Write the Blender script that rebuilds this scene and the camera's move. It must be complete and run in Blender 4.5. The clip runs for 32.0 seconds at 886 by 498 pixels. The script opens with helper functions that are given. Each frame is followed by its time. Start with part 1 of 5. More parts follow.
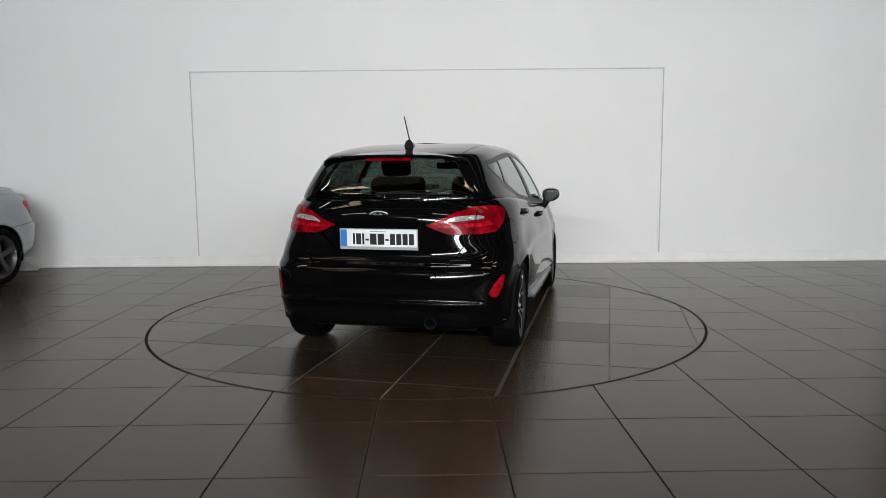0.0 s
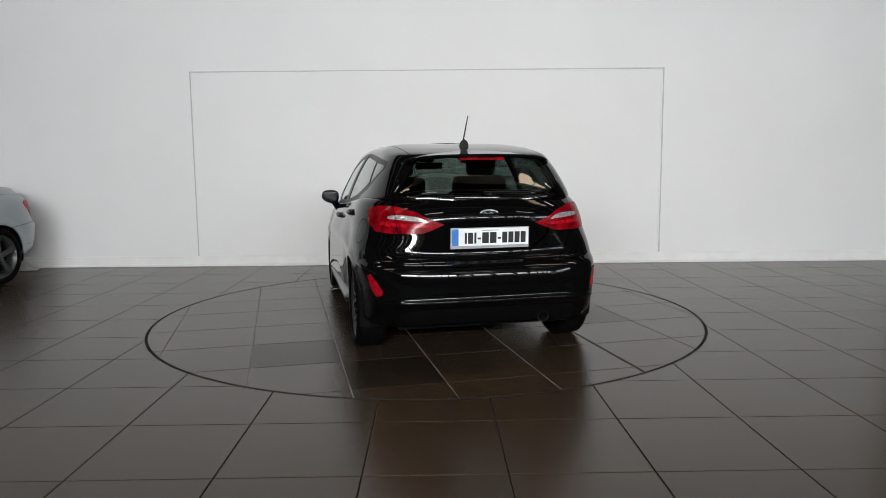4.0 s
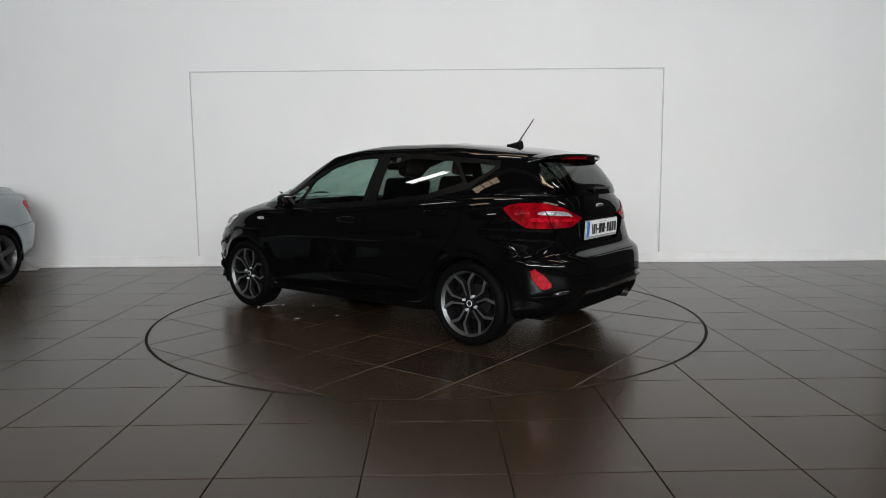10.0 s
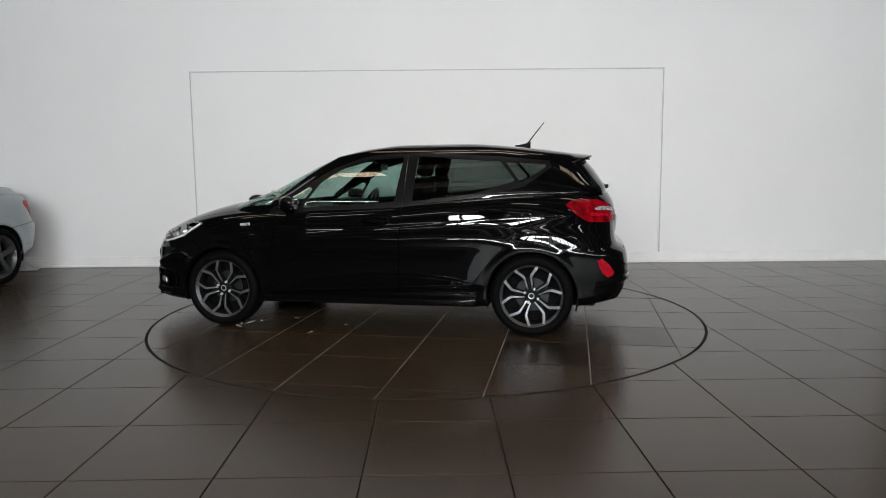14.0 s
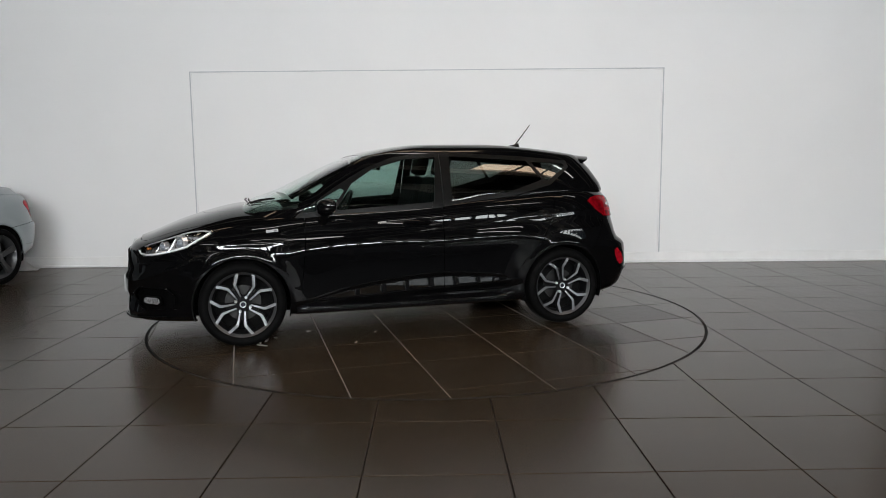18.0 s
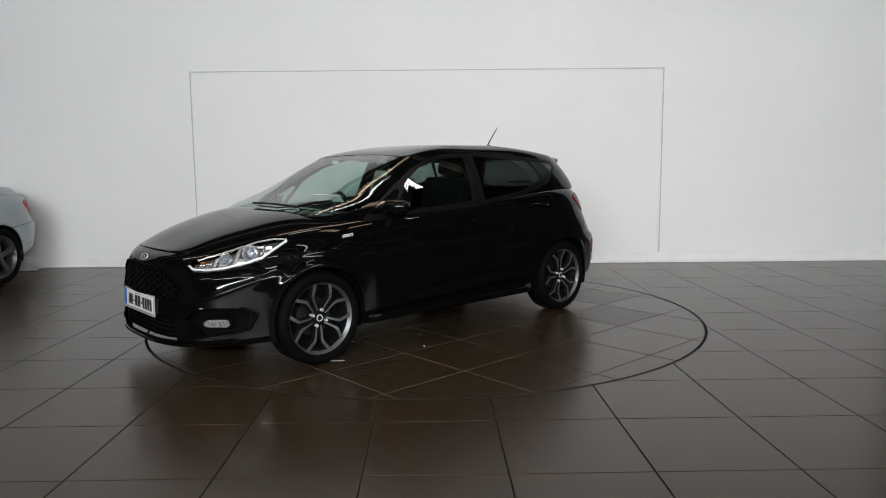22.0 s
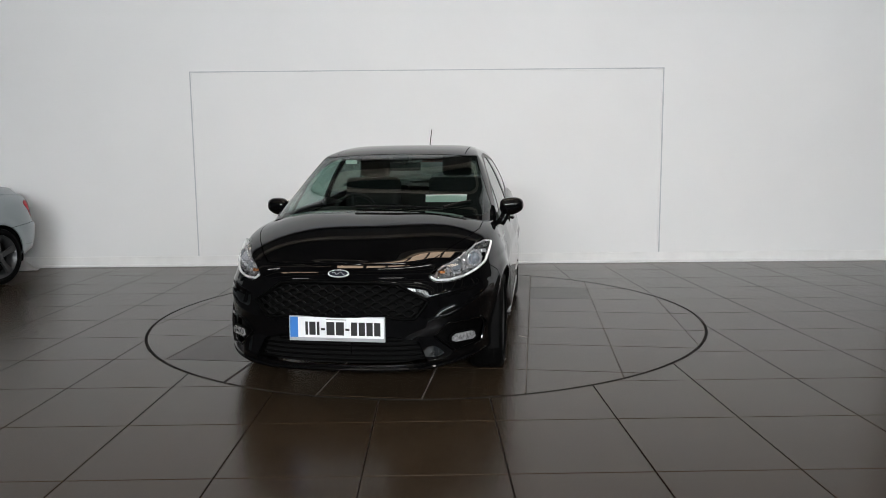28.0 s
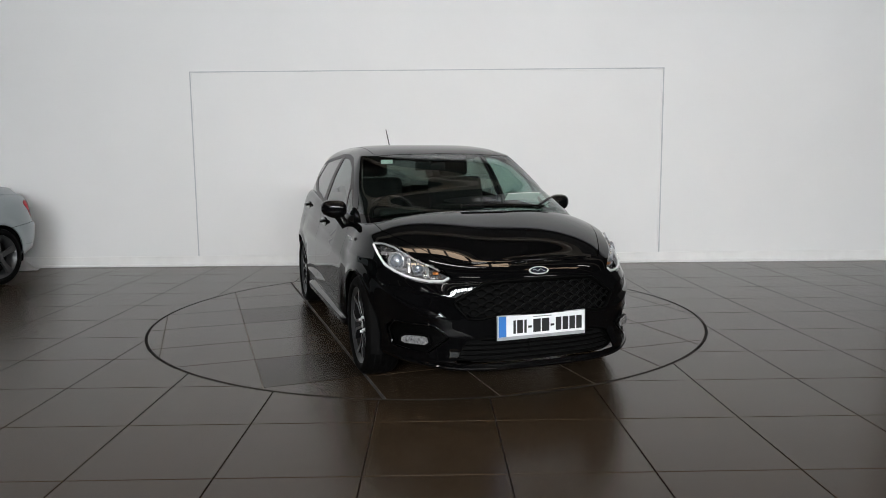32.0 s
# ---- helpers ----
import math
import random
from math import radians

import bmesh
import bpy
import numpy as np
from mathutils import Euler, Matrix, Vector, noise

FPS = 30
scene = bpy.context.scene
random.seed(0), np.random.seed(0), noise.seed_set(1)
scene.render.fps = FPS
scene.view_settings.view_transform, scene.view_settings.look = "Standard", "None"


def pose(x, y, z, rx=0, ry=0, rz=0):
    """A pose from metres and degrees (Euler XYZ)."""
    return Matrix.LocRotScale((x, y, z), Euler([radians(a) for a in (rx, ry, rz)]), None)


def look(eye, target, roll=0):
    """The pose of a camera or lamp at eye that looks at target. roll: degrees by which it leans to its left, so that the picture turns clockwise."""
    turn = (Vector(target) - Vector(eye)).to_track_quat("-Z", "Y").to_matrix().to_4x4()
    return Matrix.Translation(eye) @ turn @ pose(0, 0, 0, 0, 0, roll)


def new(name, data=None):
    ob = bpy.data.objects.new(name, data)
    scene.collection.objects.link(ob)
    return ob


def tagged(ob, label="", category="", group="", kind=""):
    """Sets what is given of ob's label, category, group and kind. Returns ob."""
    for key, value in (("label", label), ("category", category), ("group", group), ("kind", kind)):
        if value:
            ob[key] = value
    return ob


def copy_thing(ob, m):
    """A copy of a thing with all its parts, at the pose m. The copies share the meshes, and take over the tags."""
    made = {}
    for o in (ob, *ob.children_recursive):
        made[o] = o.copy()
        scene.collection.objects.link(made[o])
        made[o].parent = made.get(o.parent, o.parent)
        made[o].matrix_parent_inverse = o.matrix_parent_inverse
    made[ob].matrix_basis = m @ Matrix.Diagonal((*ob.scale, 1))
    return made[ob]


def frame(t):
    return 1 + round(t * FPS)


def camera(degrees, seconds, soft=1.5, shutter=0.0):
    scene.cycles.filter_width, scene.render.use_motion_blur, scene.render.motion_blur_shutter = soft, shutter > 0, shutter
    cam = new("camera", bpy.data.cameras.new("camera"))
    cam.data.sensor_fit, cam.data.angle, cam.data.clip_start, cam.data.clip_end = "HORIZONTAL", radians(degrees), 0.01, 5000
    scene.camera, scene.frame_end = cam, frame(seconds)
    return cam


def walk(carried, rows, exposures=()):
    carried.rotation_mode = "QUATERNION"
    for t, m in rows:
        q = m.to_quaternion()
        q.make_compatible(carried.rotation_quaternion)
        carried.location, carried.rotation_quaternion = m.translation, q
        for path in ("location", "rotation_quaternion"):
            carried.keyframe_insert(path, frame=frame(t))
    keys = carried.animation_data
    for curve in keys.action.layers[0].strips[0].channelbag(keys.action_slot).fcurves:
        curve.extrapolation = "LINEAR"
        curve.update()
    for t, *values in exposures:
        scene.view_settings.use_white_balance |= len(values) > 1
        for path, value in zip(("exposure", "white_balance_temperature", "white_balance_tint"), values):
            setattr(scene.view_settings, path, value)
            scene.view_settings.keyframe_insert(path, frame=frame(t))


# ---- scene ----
# ---------------------------------------------------------------- camera, still on its stand
EYE = (0.0, 0.0, 1.295)
cam = camera(64.58, 32.0, soft=0.5)
TILT = radians(-6.921)
VIEW = look(EYE, (0.0, math.cos(TILT), EYE[2] + math.sin(TILT)), -0.514)
walk(cam, [(0.0, VIEW), (32.0, VIEW)])
scene.view_settings.exposure = -0.20

# the turntable's axis and speed
AXIS_X, AXIS_Y, RADIUS = -0.133, 6.038, 2.285
SPEED, START = 6.641, 2.818 - 16 * 6.641      # degrees a second, degrees at 0 s


def turned(t):
    return START + SPEED * t


# ---------------------------------------------------------------- daylight
world = bpy.data.worlds.new("sky")
scene.world = world
world.use_nodes = True
sky = world.node_tree.nodes.new("ShaderNodeTexSky")
sky.sky_type, sky.sun_disc = "NISHITA", False
sky.sun_elevation, sky.sun_rotation = radians(47), radians(30)
world.node_tree.links.new(sky.outputs[0], world.node_tree.nodes["Background"].inputs[0])
world.node_tree.nodes["Background"].inputs[1].default_value = 0.08
WINDOW_LIGHT = 114.0      # watts a square metre of glazing
TUBE_GLOW = 17.0

sun_data = bpy.data.lights.new("sun", "SUN")
sun_data.energy, sun_data.angle, sun_data.color = 3.0, radians(0.5), (1.0, 0.96, 0.90)
sun = new("sun", sun_data)
sun.matrix_basis = look((0, 0, 30), (-14, -24, 0))

# ---------------------------------------------------------------- materials
def material(name, colour, rough=0.5, metal=0.0, coat=0.0, spec=0.5):
    m = bpy.data.materials.new(name)
    m.use_nodes = True
    b = m.node_tree.nodes["Principled BSDF"]
    b.inputs["Base Color"].default_value = (*colour, 1)
    b.inputs["Roughness"].default_value = rough
    b.inputs["Metallic"].default_value = metal
    b.inputs["Coat Weight"].default_value = coat
    b.inputs["Coat Roughness"].default_value = 0.03
    b.inputs["Specular IOR Level"].default_value = spec
    return m


def node(m, kind, **values):
    n = m.node_tree.nodes.new(kind)
    for k, v in values.items():
        n.inputs[k.replace("_", " ")].default_value = v
    return n


def link(m, a, b):
    m.node_tree.links.new(a, b)


def bsdf(m):
    return m.node_tree.nodes["Principled BSDF"]


def grain(m, scale, low, high, target="Base Color", detail=5.0, coords="Object", mix=None):
    """Noise between two values or colours on one input of the material."""
    tc = node(m, "ShaderNodeTexCoord")
    n = node(m, "ShaderNodeTexNoise", Scale=scale, Detail=detail)
    link(m, tc.outputs[coords], n.inputs["Vector"])
    r = node(m, "ShaderNodeValToRGB")
    r.color_ramp.elements[0].position, r.color_ramp.elements[1].position = 0.3, 0.7
    wide = lambda c: (*c, 1) if isinstance(c, tuple) else (c, c, c, 1)
    r.color_ramp.elements[0].color, r.color_ramp.elements[1].color = wide(low), wide(high)
    link(m, n.outputs["Fac"], r.inputs["Fac"])
    link(m, r.outputs["Color"], bsdf(m).inputs[target])
    return r, n, tc


def relief(m, scale, strength, distance=0.002, detail=4.0, coords="Object"):
    tc = node(m, "ShaderNodeTexCoord")
    n = node(m, "ShaderNodeTexNoise", Scale=scale, Detail=detail)
    link(m, tc.outputs[coords], n.inputs["Vector"])
    b = node(m, "ShaderNodeBump", Strength=strength, Distance=distance)
    link(m, n.outputs["Fac"], b.inputs["Height"])
    link(m, b.outputs["Normal"], bsdf(m).inputs["Normal"])
    return m


def glow(name, colour, strength):
    m = material(name, colour)
    bsdf(m).inputs["Emission Color"].default_value = (*colour, 1)
    bsdf(m).inputs["Emission Strength"].default_value = strength
    return m


def pane_glass(name, tint, gloss=1.0):
    """Thin tinted glass: a tinted see-through sheet under a mirror-like surface."""
    m = bpy.data.materials.new(name)
    m.use_nodes = True
    t = m.node_tree
    t.nodes.clear()
    out = t.nodes.new("ShaderNodeOutputMaterial")
    mix = t.nodes.new("ShaderNodeMixShader")
    clear = t.nodes.new("ShaderNodeBsdfTransparent")
    clear.inputs[0].default_value = (*tint, 1)
    shine = t.nodes.new("ShaderNodeBsdfGlossy")
    shine.inputs["Color"].default_value = (gloss, gloss, gloss, 1)
    shine.inputs["Roughness"].default_value = 0.01
    edge = t.nodes.new("ShaderNodeLayerWeight")
    edge.inputs[0].default_value = 0.5
    power, scale = t.nodes.new("ShaderNodeMath"), t.nodes.new("ShaderNodeMath")
    power.operation, scale.operation = "POWER", "MULTIPLY_ADD"
    power.inputs[1].default_value = 5.0
    scale.inputs[1].default_value, scale.inputs[2].default_value = 0.93, 0.07
    t.links.new(edge.outputs["Facing"], power.inputs[0])
    t.links.new(power.outputs[0], scale.inputs[0])
    t.links.new(scale.outputs[0], mix.inputs[0])
    t.links.new(clear.outputs[0], mix.inputs[1])
    t.links.new(shine.outputs[0], mix.inputs[2])
    t.links.new(mix.outputs[0], out.inputs[0])
    return m


# walls and ceiling
WALL = material("white_wall_paint", (0.78, 0.785, 0.79), 0.6)
grain(WALL, 0.7, (0.765, 0.77, 0.775), (0.80, 0.805, 0.81))
relief(WALL, 60.0, 0.08, 0.001)
TRIM = material("white_gloss_trim", (0.8, 0.8, 0.8), 0.35)
grain(TRIM, 5.0, (0.76, 0.76, 0.76), (0.83, 0.83, 0.83))
BEAD = material("grey_bead", (0.50, 0.52, 0.55), 0.45)
grain(BEAD, 8.0, (0.46, 0.48, 0.51), (0.55, 0.57, 0.60))
CEILING = material("ceiling_paint", (0.10, 0.095, 0.09), 0.8)
grain(CEILING, 1.5, (0.08, 0.075, 0.07), (0.13, 0.125, 0.12))
BACKWALL = material("dark_panelling", (0.045, 0.043, 0.042), 0.6)
grain(BACKWALL, 2.0, (0.035, 0.033, 0.032), (0.06, 0.057, 0.055))
# unseen side walls, kept near black so the car reflects less light
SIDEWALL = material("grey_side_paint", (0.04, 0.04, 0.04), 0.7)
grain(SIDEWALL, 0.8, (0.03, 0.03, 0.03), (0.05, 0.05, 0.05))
BEAM = material("beige_beam_paint", (0.52, 0.46, 0.38), 0.6)
grain(BEAM, 3.0, (0.46, 0.40, 0.33), (0.57, 0.51, 0.43))
STEEL = material("painted_steel", (0.35, 0.36, 0.37), 0.5)
grain(STEEL, 6.0, (0.30, 0.31, 0.32), (0.38, 0.39, 0.40))


def tile_material(name, base, spec=0.37):
    m = material(name, base, 0.3, spec=spec)
    tc = node(m, "ShaderNodeTexCoord")
    info = node(m, "ShaderNodeObjectInfo")
    big = node(m, "ShaderNodeTexNoise", Scale=2.2, Detail=6.0)
    fine = node(m, "ShaderNodeTexNoise", Scale=160.0, Detail=3.0)
    shift = node(m, "ShaderNodeVectorMath")
    shift.operation = "ADD"
    link(m, tc.outputs["Object"], shift.inputs[0])
    link(m, info.outputs["Random"], shift.inputs[1])
    link(m, shift.outputs[0], big.inputs["Vector"])
    link(m, tc.outputs["Object"], fine.inputs["Vector"])
    total = node(m, "ShaderNodeMath")
    total.operation = "MULTIPLY_ADD"
    total.inputs[1].default_value = 0.35
    link(m, info.outputs["Random"], total.inputs[0])
    link(m, big.outputs["Fac"], total.inputs[2])
    r = node(m, "ShaderNodeValToRGB")
    r.color_ramp.elements[0].position, r.color_ramp.elements[1].position = 0.3, 1.0
    r.color_ramp.elements[0].color = (*[c * 0.96 for c in base], 1)
    r.color_ramp.elements[1].color = (*[c * 1.06 for c in base], 1)
    link(m, total.outputs[0], r.inputs["Fac"])
    link(m, r.outputs["Color"], bsdf(m).inputs["Base Color"])
    rr = node(m, "ShaderNodeMapRange")
    rr.inputs["To Min"].default_value, rr.inputs["To Max"].default_value = 0.25, 0.28
    link(m, big.outputs["Fac"], rr.inputs["Value"])
    link(m, rr.outputs[0], bsdf(m).inputs["Roughness"])
    bump = node(m, "ShaderNodeBump", Strength=0.05, Distance=0.0006)
    link(m, fine.outputs["Fac"], bump.inputs["Height"])
    link(m, bump.outputs["Normal"], bsdf(m).inputs["Normal"])
    return m


TILE = tile_material("brown_floor_tile", (0.033, 0.0225, 0.0138), 0.40)
TILE_WORN = tile_material("dark_floor_tile", (0.019, 0.014, 0.010), 0.18)
GROUT = material("dark_grout", (0.022, 0.020, 0.018), 0.8)
grain(GROUT, 9.0, (0.015, 0.013, 0.012), (0.04, 0.035, 0.032))
GROUT_PALE = material("pale_grout", (0.16, 0.14, 0.12), 0.8)
grain(GROUT_PALE, 2.5, (0.05, 0.042, 0.036), (0.26, 0.235, 0.21))
RING = material("turntable_edge_metal", (0.008, 0.0075, 0.007), 0.7, 0.0, spec=0.15)
grain(RING, 12.0, (0.004, 0.004, 0.0035), (0.016, 0.014, 0.012))

# added floor out of view, dark and matt to keep glare off the car
DARK_FLOOR = material("charcoal_carpet", (0.018, 0.018, 0.019), 0.95, spec=0.05)
grain(DARK_FLOOR, 3.0, (0.013, 0.013, 0.014), (0.024, 0.024, 0.025))
relief(DARK_FLOOR, 300.0, 0.6, 0.004)

# the cars
PAINT = material("black_car_paint", (0.0018, 0.0018, 0.002), 0.3, 0.0, 1.0, 0.0)
bsdf(PAINT).inputs["Coat Roughness"].default_value = 0.012
bsdf(PAINT).inputs["Coat IOR"].default_value = 1.35
GLOSS = material("gloss_black_plastic", (0.003, 0.003, 0.003), 0.10, spec=0.4)
relief(GLOSS, 500.0, 0.02, 0.0002)
SATIN = material("satin_black_trim", (0.0035, 0.0035, 0.0035), 0.34, spec=0.16)
relief(SATIN, 350.0, 0.10, 0.0003)
DARK = material("matt_black_plastic", (0.005, 0.005, 0.005), 0.6, spec=0.2)
relief(DARK, 260.0, 0.25, 0.0006)
INNER = material("underside_black", (0.003, 0.003, 0.003), 0.9, spec=0.1)
TYRE = material("tyre_rubber", (0.0022, 0.0022, 0.0022), 0.6, spec=0.05)
grain(TYRE, 22.0, 0.55, 0.75, "Roughness")
relief(TYRE, 240.0, 0.2, 0.0006)
ALLOY = material("dark_silver_alloy", (0.26, 0.265, 0.275), 0.30, 0.9)
grain(ALLOY, 40.0, 0.3, 0.4, "Roughness")
RIM_DARK = material("grey_rim_lip", (0.12, 0.122, 0.126), 0.38, 0.85)
ALLOY_DARK = material("dark_grey_alloy", (0.0045, 0.0045, 0.005), 0.6, 0.0, spec=0.12)
PROJECTOR = material("projector_glass", (0.42, 0.46, 0.52), 0.08, 0.6, 1.0)
GRILLE = material("dark_grille_plastic", (0.001, 0.001, 0.001), 0.6, spec=0.04)
GRILLE_BAR = material("grille_bar_plastic", (0.002, 0.002, 0.002), 0.45, spec=0.10)
VALANCE = material("grained_valance_plastic", (0.002, 0.002, 0.002), 0.7, spec=0.05)
relief(VALANCE, 220.0, 0.4, 0.001)
DISC = material("brake_steel", (0.035, 0.035, 0.035), 0.45, 0.8)
RIM_SILVER = material("badge_silver", (0.62, 0.63, 0.64), 0.3, 0.35)
CHROME = material("chrome", (0.75, 0.75, 0.76), 0.07, 1.0)
REFLECTOR = material("lamp_reflector", (0.70, 0.70, 0.71), 0.22, 0.7)
grain(REFLECTOR, 30.0, 0.08, 0.3, "Roughness")
RED = material("red_lamp_plastic", (0.26, 0.003, 0.008), 0.22, 0.0, 0.12, 0.05)
grain(RED, 16.0, (0.07, 0.0006, 0.002), (0.26, 0.002, 0.007))
RED_BRIGHT = material("bright_red_guide", (0.50, 0.006, 0.012), 0.2, 0.0, 0.12, 0.06)
grain(RED_BRIGHT, 40.0, (0.16, 0.002, 0.006), (0.42, 0.006, 0.016))
FOG_LENS = material("fog_lamp_lens", (0.3, 0.3, 0.31), 0.12, 0.4, 0.6)
grain(FOG_LENS, 60.0, (0.10, 0.10, 0.105), (0.42, 0.42, 0.43))
CLEAR_LAMP = material("clear_lamp_plastic", (0.40, 0.40, 0.41), 0.12, 0.3, 0.5)
grain(CLEAR_LAMP, 45.0, (0.14, 0.14, 0.145), (0.50, 0.50, 0.51))
STRIP = material("white_light_guide", (0.80, 0.81, 0.82), 0.2, 0.0, 0.5)
BOWL = material("smoked_chrome_bowl", (0.38, 0.38, 0.385), 0.2, 0.8)
grain(BOWL, 25.0, 0.12, 0.34, "Roughness")
GLASS = pane_glass("windscreen_glass", (0.58, 0.71, 0.65))
GLASS_BACK = pane_glass("rear_window_glass", (0.13, 0.15, 0.14))
GLASS_SIDE = pane_glass("side_glass", (0.47, 0.62, 0.57))
GLASS_PRIVACY = pane_glass("privacy_glass", (0.27, 0.31, 0.29))
LENS = pane_glass("lamp_lens", (0.92, 0.92, 0.92))
PLATE = material("white_plate", (0.74, 0.75, 0.76), 0.35)
grain(PLATE, 14.0, (0.70, 0.71, 0.72), (0.78, 0.79, 0.80))
PLATE_FRAME = material("grey_plate_frame", (0.32, 0.33, 0.34), 0.4)
BLUE = material("plate_blue", (0.03, 0.16, 0.48), 0.4)
INK = material("plate_ink", (0.008, 0.008, 0.008), 0.45)
GREY_INK = material("grey_ink", (0.25, 0.25, 0.25), 0.5)
BADGE = material("dark_badge", (0.012, 0.014, 0.022), 0.15)
FABRIC = material("dark_seat_cloth", (0.006, 0.006, 0.0065), 0.9, spec=0.1)
relief(FABRIC, 420.0, 0.5, 0.001)
CLOTH_TAN = material("brown_seat_cloth", (0.10, 0.045, 0.022), 0.9)
relief(CLOTH_TAN, 420.0, 0.5, 0.001)
DASH = material("dashboard_plastic", (0.007, 0.007, 0.0075), 0.6, spec=0.2)
relief(DASH, 300.0, 0.3, 0.0008)
PAPER = material("pale_green_paper", (0.84, 0.88, 0.84), 0.7)
PAPER_WHITE = material("white_sheet", (0.78, 0.78, 0.77), 0.55)
grain(PAPER_WHITE, 6.0, (0.70, 0.70, 0.69), (0.82, 0.82, 0.81))
SILVER = material("silver_blue_paint", (0.228, 0.262, 0.276), 0.30, 0.55, 0.6)
relief(SILVER, 800.0, 0.03, 0.0003)
SPOKE_GREY = material("grey_wheel_paint", (0.05, 0.051, 0.053), 0.4, 0.5)
SENSOR = material("sensor_cap", (0.012, 0.012, 0.012), 0.3)
SCRAP = material("pale_scrap", (0.42, 0.40, 0.37), 0.7)
ORANGE = material("amber_plastic", (0.34, 0.13, 0.04), 0.2)
ORANGE_TAG = material("red_badge", (0.5, 0.03, 0.02), 0.3)

# ---------------------------------------------------------------- building helpers
def put(name, verts, faces, mat, parent=None, label="", normals=None, smooth=False):
    me = bpy.data.meshes.new(name)
    me.from_pydata([tuple(v) for v in verts], [], faces)
    me.materials.append(mat)
    if smooth or normals is not None:
        me.polygons.foreach_set("use_smooth", [True] * len(me.polygons))
    if normals is not None:
        me.normals_split_custom_set_from_vertices([tuple(n) for n in normals])
    me.update()
    ob = new(name, me)
    ob.parent = parent
    if label:
        ob["label"] = label
    return ob


def part(name, bm, mat, parent=None, label="", smooth=False, m=None):
    """Links a bmesh as one mesh object under a thing or a part."""
    me = bpy.data.meshes.new(name)
    bmesh.ops.recalc_face_normals(bm, faces=bm.faces)
    bm.to_mesh(me)
    bm.free()
    me.materials.append(mat)
    if smooth:
        me.polygons.foreach_set("use_smooth", [True] * len(me.polygons))
        me.set_sharp_from_angle(angle=radians(38))
    ob = new(name, me)
    ob.parent = parent
    if m is not None:
        ob.matrix_basis = m
    if label:
        ob["label"] = label
    return ob


def empty(name, m=None):
    ob = new(name)
    ob.empty_display_size = 0.2
    if m is not None:
        ob.matrix_basis = m
    return ob


def box(bm, lo, hi, bevel=0.0, segments=2, m=None):
    made = bmesh.ops.create_cube(bm, size=1.0)["verts"]
    c = [(a + b) / 2 for a, b in zip(lo, hi)]
    s = [b - a for a, b in zip(lo, hi)]
    for v in made:
        v.co = Vector((c[0] + v.co.x * s[0], c[1] + v.co.y * s[1], c[2] + v.co.z * s[2]))
    if bevel:
        edges = list({e for v in made for e in v.link_edges})
        res = bmesh.ops.bevel(bm, geom=edges, offset=bevel, segments=segments, profile=0.6, affect="EDGES")
        made = list({v for f in res["faces"] for v in f.verts} | {v for v in made if v.is_valid})
    if m is not None:
        for v in made:
            v.co = m @ v.co
    return made


def boxed(lo, hi, bevel=0.0, segments=2, m=None):
    bm = bmesh.new()
    box(bm, lo, hi, bevel, segments, m)
    return bm


def lathe(bm, profile, n=32, m=None, closed=False, arc=(0.0, 2 * math.pi)):
    """Turns a profile of (radius, height) about the y axis."""
    rings = []
    full = abs(arc[1] - arc[0] - 2 * math.pi) < 1e-6
    count = n if full else n + 1
    for i in range(count):
        a = arc[0] + (arc[1] - arc[0]) * i / n
        ring = []
        for r, h in profile:
            v = Vector((r * math.cos(a), h, r * math.sin(a)))
            ring.append(bm.verts.new(m @ v if m is not None else v))
        rings.append(ring)
    k = len(profile)
    for i in range(n):
        a, b = rings[i], rings[(i + 1) % count]
        for j in range(k if closed else k - 1):
            q = (a[j], a[(j + 1) % k], b[(j + 1) % k], b[j])
            bm.faces.new(q)
    return bm


def tube(bm, points, radius, n=8, ends=True):
    """A round bar along points; radius may be a list."""
    pts = [Vector(p) for p in points]
    radii = radius if isinstance(radius, (list, tuple)) else [radius] * len(pts)
    rings = []
    for i, p in enumerate(pts):
        d = (pts[min(i + 1, len(pts) - 1)] - pts[max(i - 1, 0)]).normalized()
        up = Vector((0, 0, 1)) if abs(d.z) < 0.9 else Vector((1, 0, 0))
        a = d.cross(up).normalized()
        b = d.cross(a)
        rings.append([bm.verts.new(p + (a * math.cos(2 * math.pi * k / n) + b * math.sin(2 * math.pi * k / n)) * radii[i]) for k in range(n)])
    for a, b in zip(rings, rings[1:]):
        for k in range(n):
            bm.faces.new((a[k], a[(k + 1) % n], b[(k + 1) % n], b[k]))
    if ends:
        bm.faces.new(rings[0][::-1])
        bm.faces.new(rings[-1])
    return bm


def prism(bm, outline, depth, m=None, bevel=0.0):
    """Extrudes an outline in the xy plane to +z by depth."""
    low = [bm.verts.new((x, y, 0)) for x, y in outline]
    high = [bm.verts.new((x, y, depth)) for x, y in outline]
    n = len(outline)
    bm.faces.new(low[::-1])
    top = bm.faces.new(high)
    for i in range(n):
        bm.faces.new((low[i], low[(i + 1) % n], high[(i + 1) % n], high[i]))
    verts = low + high
    if bevel:
        res = bmesh.ops.bevel(bm, geom=list(top.edges), offset=bevel, segments=2, profile=0.6, affect="EDGES")
        verts = list({v for f in res["faces"] for v in f.verts} | {v for v in verts if v.is_valid})
    if m is not None:
        for v in verts:
            v.co = m @ v.co
    return bm


